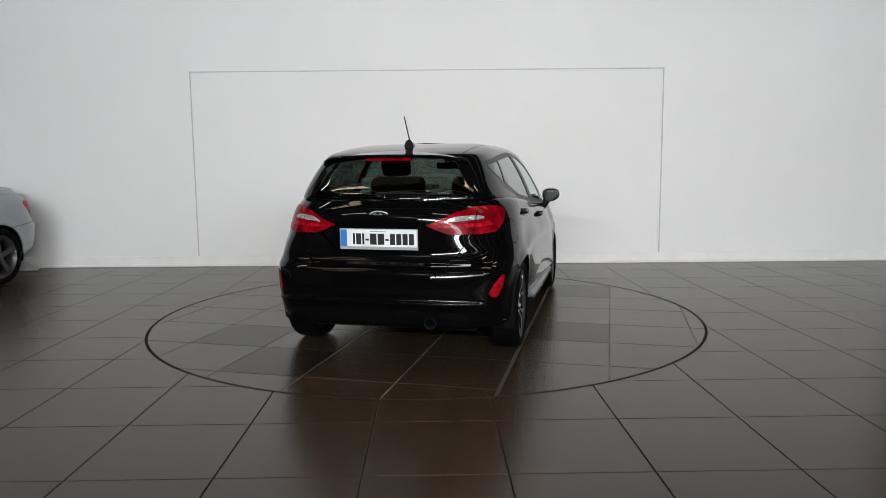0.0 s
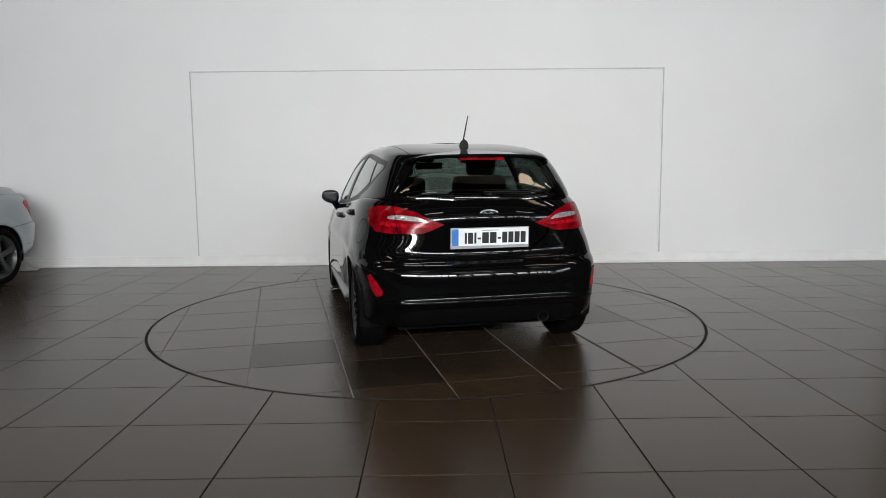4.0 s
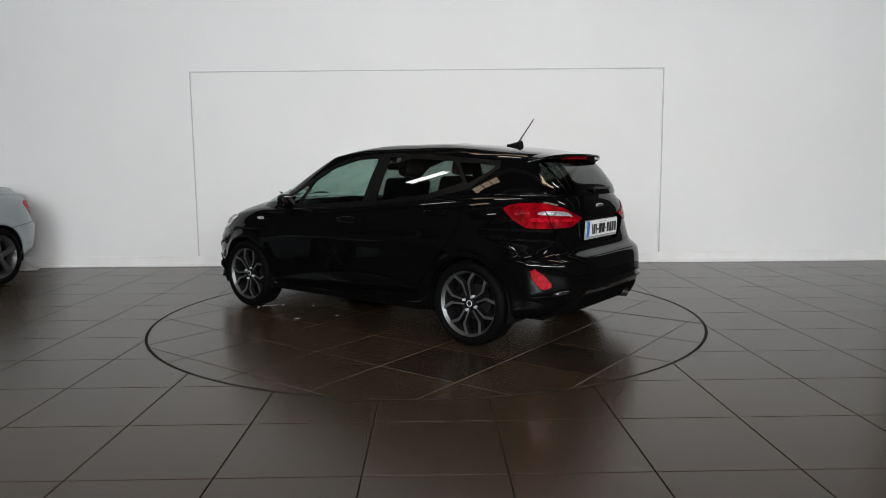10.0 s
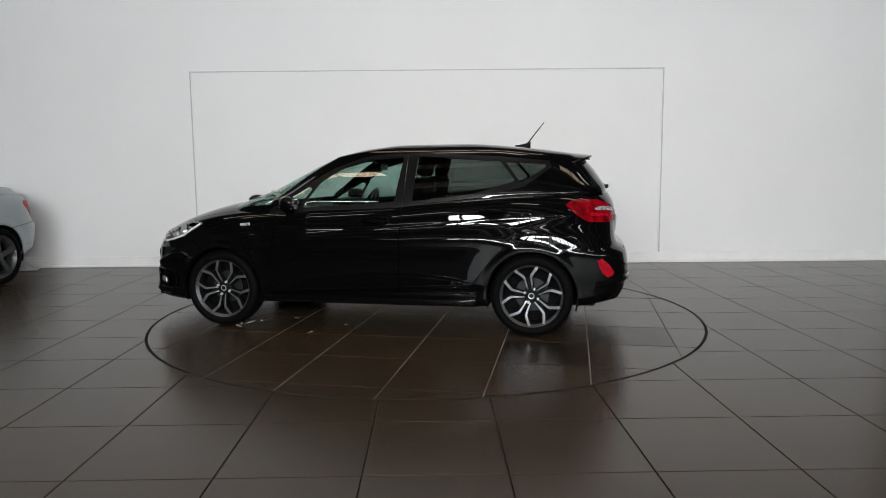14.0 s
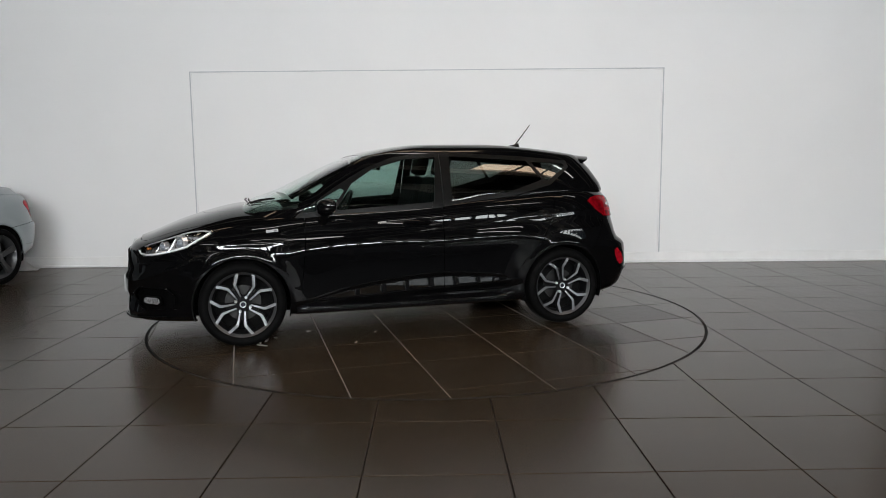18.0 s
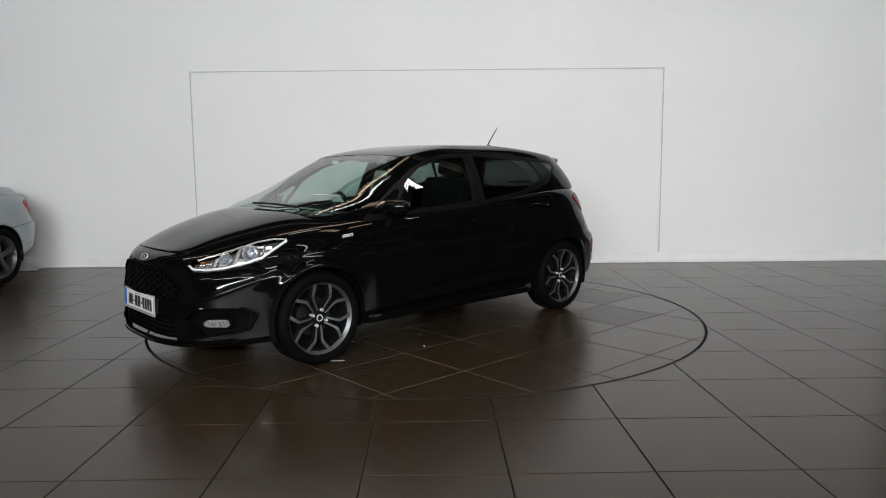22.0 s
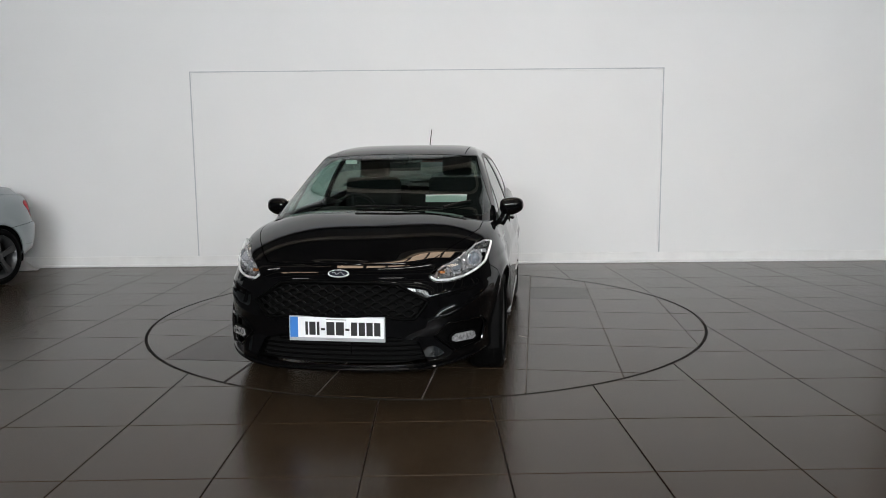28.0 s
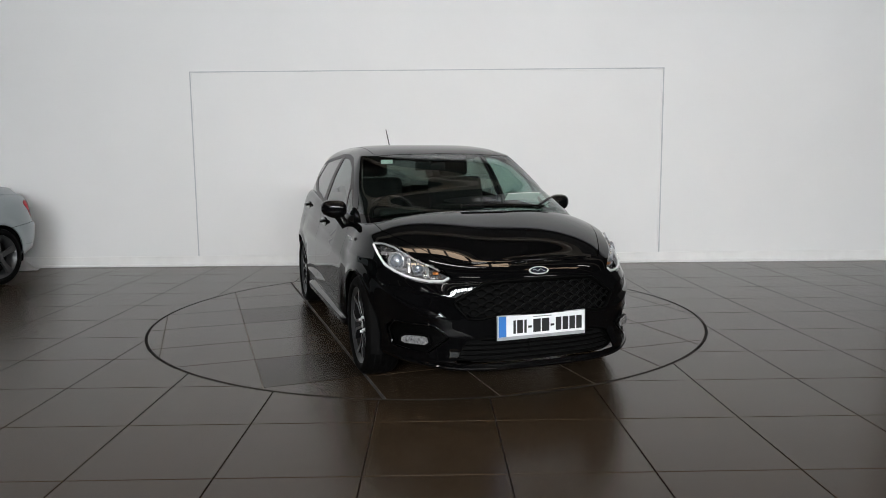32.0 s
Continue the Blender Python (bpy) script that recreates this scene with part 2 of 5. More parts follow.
def curve(xs, ys):
    """A smooth curve through knots that never overshoots them."""
    xs, ys = np.array(xs, float), np.array(ys, float)
    if xs[0] > xs[-1]:
        xs, ys = xs[::-1], ys[::-1]
    h, d = np.diff(xs), np.diff(ys) / np.diff(xs)
    m = np.zeros(len(xs))
    m[0], m[-1] = d[0], d[-1]
    for i in range(1, len(xs) - 1):
        if d[i - 1] * d[i] > 0:
            w1, w2 = 2 * h[i] + h[i - 1], h[i] + 2 * h[i - 1]
            m[i] = (w1 + w2) / (w1 / d[i - 1] + w2 / d[i])

    def value(x):
        x = np.clip(x, xs[0], xs[-1])
        i = np.clip(np.searchsorted(xs, x) - 1, 0, len(xs) - 2)
        t = (x - xs[i]) / h[i]
        return ((1 + 2 * t) * (1 - t) ** 2 * ys[i] + t * (1 - t) ** 2 * h[i] * m[i]
                + t * t * (3 - 2 * t) * ys[i + 1] + t * t * (t - 1) * h[i] * m[i + 1])
    return value


def polygon(points, round_by=0.0):
    """Signed distance to an outline, negative inside; its corners are rounded."""
    pts = np.array(points, float)

    def value(a, b):
        p = np.stack([a, b], -1)
        best, sign = np.full(len(p), 1e9), np.ones(len(p))
        for i in range(len(pts)):
            q, r = pts[i], pts[i - 1]
            e, w = r - q, p - q
            t = np.clip((w @ e) / (e @ e), 0, 1)[:, None]
            best = np.minimum(best, ((w - e * t) ** 2).sum(1))
            c1, c2 = p[:, 1] >= q[1], p[:, 1] < r[1]
            c3 = e[0] * w[:, 1] > e[1] * w[:, 0]
            flip = (c1 & c2 & c3) | (~c1 & ~c2 & ~c3)
            sign = np.where(flip, -sign, sign)
        return sign * np.sqrt(best) - round_by
    return value


def line_field(points):
    """Signed distance to a long open line that is given from one end to the other; positive on its left."""
    pts = np.array(points, float)

    def value(a, b):
        p = np.stack([a, b], -1)
        best, out = np.full(len(p), 1e9), np.zeros(len(p))
        for i in range(len(pts) - 1):
            q, r = pts[i], pts[i + 1]
            e, w = r - q, p - q
            lo = -9.0 if i == 0 else 0.0
            hi = 9.0 if i == len(pts) - 2 else 1.0
            t = np.clip((w @ e) / (e @ e), lo, hi)[:, None]
            d = ((w - e * t) ** 2).sum(1)
            s = np.sign(e[0] * w[:, 1] - e[1] * w[:, 0])
            out = np.where(d < best, s * np.sqrt(d), out)
            best = np.minimum(best, d)
        return out
    return value


class Skin:
    """A smooth half shell (y >= 0) that is cut along lines and taken apart into panels."""

    def __init__(self, grid):
        rows, cols = grid.shape[:2]
        du, dv = np.gradient(grid, axis=1), np.gradient(grid, axis=0)
        nor = np.cross(du, dv)
        nor /= np.maximum(np.linalg.norm(nor, axis=2, keepdims=True), 1e-9)
        self.bm = bmesh.new()
        self.layer = self.bm.verts.layers.float_vector.new("nor")
        vs = [[None] * cols for _ in range(rows)]
        for i in range(rows):
            for j in range(cols):
                v = self.bm.verts.new(grid[i, j])
                v[self.layer] = Vector(nor[i, j])
                vs[i][j] = v
        for i in range(rows - 1):
            for j in range(cols - 1):
                self.bm.faces.new((vs[i][j], vs[i][j + 1], vs[i + 1][j + 1], vs[i + 1][j]))

    def coords(self):
        return np.array([v.co[:] for v in self.bm.verts])

    def cut(self, field):
        bm = self.bm
        co = self.coords()
        val = field(co[:, 0], co[:, 1], co[:, 2])
        val = np.where(np.abs(val) < 1e-6, 1e-6, val)
        bm.verts.index_update()
        fresh = set()
        for e in list(bm.edges):
            a, b = e.verts
            va, vb = val[a.index], val[b.index]
            if va * vb < 0:
                _, v = bmesh.utils.edge_split(e, a, float(va / (va - vb)))
                fresh.add(v)
        for f in {f for v in fresh for f in v.link_faces}:
            own = [v for v in f.verts if v in fresh]
            if len(own) == 2 and not any(own[1] in e.verts for e in own[0].link_edges):
                bmesh.utils.face_split(f, own[0], own[1])
            elif len(own) == 4:
                g, _ = bmesh.utils.face_split(f, own[0], own[1]) if not any(own[1] in e.verts for e in own[0].link_edges) else (None, None)

    def seam(self, field, gap=0.0022):
        self.cut(lambda x, y, z: field(x, y, z) - gap)
        self.cut(lambda x, y, z: field(x, y, z) + gap)

    def sort(self, rule):
        """rule(x, y, z) gives a name for each face's centre; empty names are dropped."""
        faces = [f for f in self.bm.faces if f.calc_area() > 1e-9]
        c = np.array([f.calc_center_median()[:] for f in faces])
        self.groups = {}
        for f, name in zip(faces, rule(c[:, 0], c[:, 1], c[:, 2])):
            if name:
                self.groups.setdefault(str(name), []).append(f)

    def panel(self, name, group, mat, parent, side=0, lip=0.012, lift=0.0, label="", outline=None):
        """One group as a mesh. side 0: both halves in one mesh; 1: the left; -1: the right."""
        faces = self.groups.get(group, [])
        if not faces:
            print("empty group", group)
            return None
        ids, vs, ns, fs = {}, [], [], []
        for f in faces:
            loop = []
            for v in f.verts:
                if v not in ids:
                    ids[v] = len(vs)
                    n = v[self.layer]
                    vs.append(np.array(v.co) + np.array(n) * lift)
                    ns.append(np.array(n))
                loop.append(ids[v])
            fs.append(loop)
        used = {}
        for loop in fs:
            for a, b in zip(loop, loop[1:] + loop[:1]):
                used[(a, b)] = used.get((a, b), 0) + 1
        if lip:
            for (a, b) in list(used):
                if (b, a) in used or (abs(vs[a][1]) < 2e-4 and abs(vs[b][1]) < 2e-4):
                    continue
                k = len(vs)
                out = np.cross(vs[b] - vs[a], ns[a])
                out /= max(np.linalg.norm(out), 1e-9)
                vs += [vs[a], vs[b], vs[b] - ns[b] * lip, vs[a] - ns[a] * lip]
                ns += [out] * 4
                fs.append([k + 1, k, k + 3, k + 2])
        vs, ns = np.array(vs), np.array(ns)
        flip = np.array([1, -1, 1])
        if side == -1:
            vs, ns, fs = vs * flip, ns * flip, [f[::-1] for f in fs]
        elif side == 0:
            k = len(vs)
            fs = fs + [[i + k for i in f[::-1]] for f in fs]
            vs, ns = np.concatenate([vs, vs * flip]), np.concatenate([ns, ns * flip])
        return put(name, vs, fs, mat, parent, label, ns)

# ---------------------------------------------------------------- the showroom
WALL_Y, LEFT_X, RIGHT_X, BACK_Y, TOP_Z = 9.05, -9.6, 11.4, -6.6, 4.6


def slab(name, lo, hi, mat, label, category):
    return tagged(part(name, boxed(lo, hi), mat), label, category, kind="structure")


DARK_X = 5.95      # beyond this, out of view, the far wall is made dark to darken the car's reflections
slab("wall_north_east", (DARK_X, WALL_Y, 0), (RIGHT_X, WALL_Y + 0.2, TOP_Z), BACKWALL, "dark panelled end of the far showroom wall", "wall")
slab("wall_north", (LEFT_X, WALL_Y, 0), (DARK_X, WALL_Y + 0.2, TOP_Z), WALL, "smooth white painted showroom wall behind the turntable", "wall")
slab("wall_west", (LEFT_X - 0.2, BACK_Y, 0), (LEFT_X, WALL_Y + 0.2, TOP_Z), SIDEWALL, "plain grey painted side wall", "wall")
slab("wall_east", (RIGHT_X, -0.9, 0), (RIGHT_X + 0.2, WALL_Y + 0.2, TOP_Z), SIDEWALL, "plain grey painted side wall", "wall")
slab("ceiling", (LEFT_X - 0.2, BACK_Y - 0.2, TOP_Z), (RIGHT_X + 0.2, WALL_Y + 0.2, TOP_Z + 0.2), CEILING, "pale grey painted showroom ceiling", "ceiling")

# skirting with a chamfered top, and a thin shadow line at its foot
bm = bmesh.new()
box(bm, (LEFT_X, WALL_Y - 0.018, 0.0), (DARK_X, WALL_Y - 0.001, 0.135), 0.005)
skirting = part("baseboard", bm, TRIM)
part("foot_moulding", boxed((LEFT_X, WALL_Y - 0.042, 0.0), (DARK_X, WALL_Y - 0.017, 0.030), 0.010, 3), TRIM, skirting)
tagged(skirting, "white painted baseboard along the white wall", "baseboard", kind="structure")

# the framed panel on the wall: thin double beads on three sides
PX0, PX1, PZ1 = -3.18, 2.812, 2.478
panel_frame = empty("wall_panel_frame", pose(PX0, WALL_Y, 0.135))
tagged(panel_frame, "thin grey bead framing a large plain white wall panel", "wall trim", kind="structure")
w, h = PX1 - PX0, PZ1 - 0.135
for name, lo, hi in (("bead", (0, -0.012, 0.0), (0.012, -0.0005, h)), ("inner_bead", (0.022, -0.009, 0.0), (0.030, -0.0005, h - 0.022)),
                     ("bead", (w - 0.012, -0.012, 0.0), (w, -0.0005, h)), ("inner_bead", (w - 0.030, -0.009, 0), (w - 0.022, -0.0005, h - 0.022)),
                     ("bead", (0.012, -0.012, h - 0.012), (w - 0.012, -0.0005, h)), ("inner_bead", (0.030, -0.009, h - 0.030), (w - 0.030, -0.0005, h - 0.022))):
    part(name, boxed(lo, hi, 0.002), BEAD if name == "bead" else TRIM, panel_frame)

# glazed strips high in the wall behind the camera and at the end of the right side: posts, rails and panes
GLAZING = pane_glass("shopfront_glass", (0.92, 0.94, 0.93))
SILL_Z, HEAD_Z = 2.35, 4.1
GLASS_X, GLASS_Y = -4.8, -0.9      # where the strips begin and end


def glazed_strip(name, label, m, x0, x1, g0, g1, bays):
    """A wall from x0 to x1 along m's x axis with a glazed strip from g0 to g1."""
    ob = empty(name, m)
    tagged(ob, label, "window wall", kind="structure")
    for lo, hi in (((x0, -0.2, 0), (x1, 0, SILL_Z)), ((x0, -0.2, HEAD_Z), (x1, 0, TOP_Z))):
        part("spandrel", boxed(lo, hi), BACKWALL, ob)
    for e0, e1 in ((x0, g0), (g1, x1)):
        if e1 - e0 > 0.01:
            part("spandrel", boxed((e0, -0.2, SILL_Z), (e1, 0, HEAD_Z)), BACKWALL, ob)
    step = (g1 - g0) / bays
    for i in range(bays + 1):
        x = g0 + i * step
        part("mullion", boxed((x - 0.05, -0.16, SILL_Z), (x + 0.05, -0.02, HEAD_Z), 0.006), STEEL, ob)
    for i in range(bays):
        x = g0 + i * step
        part("transom", boxed((x + 0.05, -0.13, 3.25), (x + step - 0.05, -0.04, 3.31), 0.005), STEEL, ob)
        for z0, z1 in ((SILL_Z, 3.25), (3.31, HEAD_Z)):
            pane = part("pane", boxed((x + 0.05, -0.09, z0), (x + step - 0.05, -0.082, z1)), GLAZING, ob)
            pane.visible_shadow = False


glazed_strip("glazed_front", "tall shopfront wall with a strip of glazing in grey steel mullions", pose(0, BACK_Y, 0), LEFT_X, RIGHT_X, GLASS_X, RIGHT_X, 24)
glazed_strip("glazed_side", "side wall with a strip of glazing in grey steel mullions", pose(RIGHT_X, 0, 0, 0, 0, 90), BACK_Y, GLASS_Y, BACK_Y, GLASS_Y, 9)

# what lies outside: a paved forecourt, a brick building and a bright overcast sky
BRICK = material("brown_brick_wall", (0.42, 0.28, 0.17), 0.8)
grain(BRICK, 1.2, (0.30, 0.19, 0.11), (0.50, 0.34, 0.21))
PAVING = material("forecourt_paving", (0.16, 0.155, 0.15), 0.85)
grain(PAVING, 1.1, (0.12, 0.115, 0.11), (0.20, 0.195, 0.19))
tagged(part("ground", boxed((-60, -60, -0.3), (60, BACK_Y - 0.2, -0.02)), PAVING), "grey paved forecourt outside the windows", "ground", kind="structure")
tagged(part("backdrop", boxed((-26, -24.4, -0.02), (26, -24, 6.6)), BRICK), "long sandy brown building across the forecourt", "building", kind="structure")
SKYGLOW = glow("overcast_sky", (0.93, 0.96, 1.0), 3.0)
tagged(part("backdrop", boxed((-45, -40.4, 2.0), (45, -40, 26)), SKYGLOW), "bright white overcast sky", "sky", kind="structure")

# daylight through the glazing
for x, share in ((-2.3, 1.36), (3.0, 0.94), (8.3, 0.34), (None, 0.32)):
    data = bpy.data.lights.new("window_daylight", "AREA")
    data.shape, data.size, data.size_y = "RECTANGLE", 5.0, 0.8
    data.energy, data.color = WINDOW_LIGHT * share * 5.1 * 1.75, (0.955, 0.98, 1.0)
    lamp = new("window_daylight", data)
    lamp.matrix_basis = look((x, BACK_Y - 0.25, 3.70), (x, 0, 3.0)) if x is not None else look((RIGHT_X + 0.25, -3.75, 3.70), (0, -3.75, 3.0))

# fluorescent battens under the ceiling
TUBE = glow("lit_tube", (1.0, 0.98, 0.94), TUBE_GLOW)
BATTEN = material("white_batten", (0.7, 0.7, 0.7), 0.4)
first = empty("batten_light", pose(0, 0, TOP_Z - 0.35))
tagged(first, "white fluorescent batten light hung under the ceiling", "ceiling light", "ceiling battens")
part("housing", boxed((-0.75, -0.06, 0.03), (0.75, 0.06, 0.09), 0.008), BATTEN, first)
part("diffuser", boxed((-0.74, -0.075, -0.01), (0.74, 0.075, 0.03), 0.012), TUBE, first, "lit white diffuser")
for x in (-0.5, 0.5):
    part("rod", tube(bmesh.new(), [(x, 0, 0.09), (x, 0, 0.35)], 0.006, 6), STEEL, first)
first.matrix_basis = pose(-4.2, -3.0, TOP_Z - 0.35)
for x, y in ((0.0, -3.0), (4.2, -3.0), (-4.2, 1.0), (0.0, 1.0), (4.2, 1.0), (-4.2, 5.0), (0.0, 5.0), (4.2, 5.0)):
    copy_thing(first, pose(x, y, TOP_Z - 0.35))

# pale beams under the ceiling
for y in (-5.4, -3.9, -2.0, -0.4, 2.2, 3.7, 6.2, 7.8):
    beam = part("ceiling_beam", boxed((LEFT_X + 0.01, y - 0.11, TOP_Z - 0.22), (RIGHT_X - 0.01, y + 0.11, TOP_Z - 0.004), 0.01), BEAM)
    tagged(beam, "long beige painted beam under the dark ceiling", "beam", "ceiling beams", kind="structure")

# sandy translucent rooflights let into the ceiling
ROOFLIGHT = glow("sandy_rooflight_sheet", (0.66, 0.50, 0.36), 11.0)
for cx, cy, panes, wide, deep in ((-3.4, 3.45, 3, 0.78, 0.62), (3.3, 3.95, 3, 0.78, 0.62), (-0.1, 6.05, 6, 0.50, 0.72)):
    light = empty("rooflight", pose(cx, cy, TOP_Z - 0.05))
    tagged(light, "sandy translucent rooflight in a dark frame in the ceiling", "rooflight", "rooflights", kind="structure")
    half = panes * wide / 2
    for lo, hi in (((-half - 0.05, -deep / 2 - 0.05, 0), (half + 0.05, -deep / 2, 0.046)), ((-half - 0.05, deep / 2, 0), (half + 0.05, deep / 2 + 0.05, 0.046))):
        part("side_rail", boxed(lo, hi, 0.004), BACKWALL, light)
    for i in range(panes + 1):
        part("bar", boxed((-half + i * wide - 0.035, -deep / 2, 0.001), (-half + i * wide + 0.035, deep / 2, 0.045), 0.004), BACKWALL, light)
    for i in range(panes):
        part("sheet", boxed((-half + i * wide + 0.035, -deep / 2, 0.020), (-half + (i + 1) * wide - 0.035, deep / 2, 0.030)), ROOFLIGHT, light)

# ---------------------------------------------------------------- floor: grout bed, tiles, and the round hole for the turntable
TILE_SIZE, JOINT, THICK = 0.619, 0.0055, 0.010
bm = bmesh.new()
box(bm, (LEFT_X, BACK_Y, -0.2), (RIGHT_X, WALL_Y, -0.003 - THICK))
tagged(part("floor_base", bm, GROUT), "dark screed under the floor tiles", "floor", kind="structure")
floor = empty("floor")
tagged(floor, "dark brown glossy ceramic tile floor with dark joints", "floor", kind="structure")


def tile_mesh(outline, name, mat, bevel=0.0015):
    """A flat tile with an arris; the outline runs anticlockwise."""
    bm = bmesh.new()
    pts = [Vector((x, y, 0)) for x, y in outline]
    c = sum(pts, Vector()) / len(pts)
    low = [bm.verts.new((p.x, p.y, -THICK)) for p in pts]
    mid = [bm.verts.new((p.x, p.y, -bevel)) for p in pts]
    top = []
    for p in pts:
        q = p + (c - p).normalized() * bevel * 1.4
        top.append(bm.verts.new((q.x, q.y, 0)))
    n = len(pts)
    for i in range(n):
        k = (i + 1) % n
        bm.faces.new((low[i], low[k], mid[k], mid[i]))
        bm.faces.new((mid[i], mid[k], top[k], top[i]))
    bm.faces.new(top)
    me = bpy.data.meshes.new(name)
    bm.to_mesh(me)
    bm.free()
    me.materials.append(mat)
    return me


def clip_circle(outline, radius, keep_inside):
    """Cuts an outline along a circle about the origin; None if nothing is left."""
    dense = []
    for (x0, y0), (x1, y1) in zip(outline, outline[1:] + outline[:1]):
        for k in range(24):
            dense.append((x0 + (x1 - x0) * k / 24, y0 + (y1 - y0) * k / 24))
    ok = lambda p: (math.hypot(*p) < radius) == keep_inside
    flags = [ok(p) for p in dense]
    if all(flags):
        return outline
    if not any(flags):
        return None
    out = []
    n = len(dense)
    for i in range(n):
        a, b = dense[i], dense[(i + 1) % n]
        if ok(a):
            out.append(a)
        if ok(a) != ok(b):
            lo, hi = a, b
            for _ in range(24):
                mid = ((lo[0] + hi[0]) / 2, (lo[1] + hi[1]) / 2)
                if ok(mid) == ok(lo):
                    lo = mid
                else:
                    hi = mid
            out.append(lo)
    # follow the arc between the two crossings
    ring = [p for p in out if abs(math.hypot(*p) - radius) < 1e-4]
    if len(ring) == 2:
        i = out.index(ring[0])
        k = out.index(ring[1])
        gap = (i, k) if (k - i) == 1 else (k, i)
        a, b = out[gap[0]], out[gap[1] % len(out)]
        t0, t1 = math.atan2(a[1], a[0]), math.atan2(b[1], b[0])
        d = (t1 - t0 + math.pi) % (2 * math.pi) - math.pi
        arc = [(radius * math.cos(t0 + d * s / 10), radius * math.sin(t0 + d * s / 10)) for s in range(1, 10)]
        out = out[:gap[0] + 1] + arc + out[gap[0] + 1:]
    # drop points that lie on straight runs
    slim = []
    for i, p in enumerate(out):
        a, b = out[i - 1], out[(i + 1) % len(out)]
        if abs((p[0] - a[0]) * (b[1] - a[1]) - (p[1] - a[1]) * (b[0] - a[0])) > 1e-6:
            slim.append(p)
    return slim if len(slim) > 2 else None


DARK_FLOOR_Y = 1.75      # edge of the added dark floor; the last row of tiles ends over it, out of the camera's view
carpet = part("carpet", boxed((LEFT_X, BACK_Y, -0.012), (RIGHT_X, DARK_FLOOR_Y + 0.02, -0.002)), DARK_FLOOR)
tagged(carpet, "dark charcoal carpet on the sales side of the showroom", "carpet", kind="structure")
g = JOINT / 2
half = TILE_SIZE / 2 - g
whole = tile_mesh([(-half, -half), (half, -half), (half, half), (-half, half)], "tile", TILE)
LAY = pose(0.260, 3.426, 0, 0, 0, 0.872)
FLOOR_RING = RADIUS + 0.009
stuff = bmesh.new()
for i in range(-16, 17):
    for j in range(-17, 10):
        c = LAY @ Vector(((i + 0.5) * TILE_SIZE, (j + 0.5) * TILE_SIZE, 0))
        if not (LEFT_X + 0.02 < c.x < RIGHT_X - 0.02 and BACK_Y + 0.05 < c.y < WALL_Y + 0.28):
            continue
        corners = [LAY @ Vector(((i + 0.5) * TILE_SIZE + a * half, (j + 0.5) * TILE_SIZE + b * half, 0)) for a, b in ((-1, -1), (1, -1), (1, 1), (-1, 1))]
        flat = [(p.x - AXIS_X, min(p.y, WALL_Y - 0.004) - AXIS_Y) for p in corners]
        shape = clip_circle(flat, FLOOR_RING, False)
        if shape is None:
            continue
        if j < -3:
            continue
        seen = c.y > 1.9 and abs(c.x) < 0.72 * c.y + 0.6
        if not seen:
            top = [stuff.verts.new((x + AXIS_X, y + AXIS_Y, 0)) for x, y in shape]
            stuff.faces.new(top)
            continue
        if shape is flat and max(p.y for p in corners) < WALL_Y - 0.004:
            ob = new("tile", whole)
            ob.matrix_basis = pose(c.x, c.y, 0, 0, 0, 0.872)
        else:
            cx, cy = c.x - AXIS_X, c.y - AXIS_Y
            ob = new("tile", tile_mesh([(x - cx, y - cy) for x, y in shape], "tile", TILE))
            ob.matrix_basis = pose(c.x, c.y, 0)
        ob.parent = floor
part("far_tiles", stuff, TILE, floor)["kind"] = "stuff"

# a steel angle round the hole
bm = bmesh.new()
lathe(bm, [(RADIUS + 0.003, -0.012), (RADIUS + 0.003, 0.0005), (RADIUS + 0.009, 0.0005), (RADIUS + 0.009, -0.012)], 160, pose(0, 0, 0, 90), closed=True)
tagged(part("turntable_rim", bm, RING, None, m=pose(AXIS_X, AXIS_Y, 0)), "dark steel rim let into the tile floor round the turntable", "rim", kind="structure")

# ---------------------------------------------------------------- the turntable
turntable = empty("turntable", pose(AXIS_X, AXIS_Y, 0))
tagged(turntable, "round turntable flush with the floor, topped with brown tiles", "turntable")
bm = bmesh.new()
lathe(bm, [(0.001, -0.06), (RADIUS - 0.006, -0.06), (RADIUS - 0.006, -0.0022), (0.001, -0.0022)], 160, pose(0, 0, 0, 90))
part("deck", bm, GROUT_PALE, turntable)
bm = bmesh.new()
lathe(bm, [(RADIUS - 0.011, -0.03), (RADIUS - 0.011, 0.0003), (RADIUS - 0.006, 0.0003), (RADIUS - 0.006, -0.03)], 160, pose(0, 0, 0, 90), closed=True)
part("edge_band", bm, RING, turntable, "dark worn steel edge band")
cols = [-2.86, -2.25, -1.632, -0.995, -0.462, 0.157, 0.750, 1.353, 1.962, 2.58]
rows_y = [-2.70, -2.08, -1.462, -0.875, -0.303, 0.305, 0.930, 1.548, 2.16, 2.78]
worn = ((1.05, -1.2), (1.68, -0.62), (0.43, 1.2), (-1.42, 1.2))
gap = {y: 0.009 if y == 0.930 else 0.003 for y in rows_y}
reach = math.sqrt((RADIUS - 0.02) ** 2 - 0.93 ** 2)
part("deck_gap", boxed((-reach, 0.922, -0.004), (reach, 0.938, -0.0012)), GROUT, turntable, "dark open joint between the deck's halves")
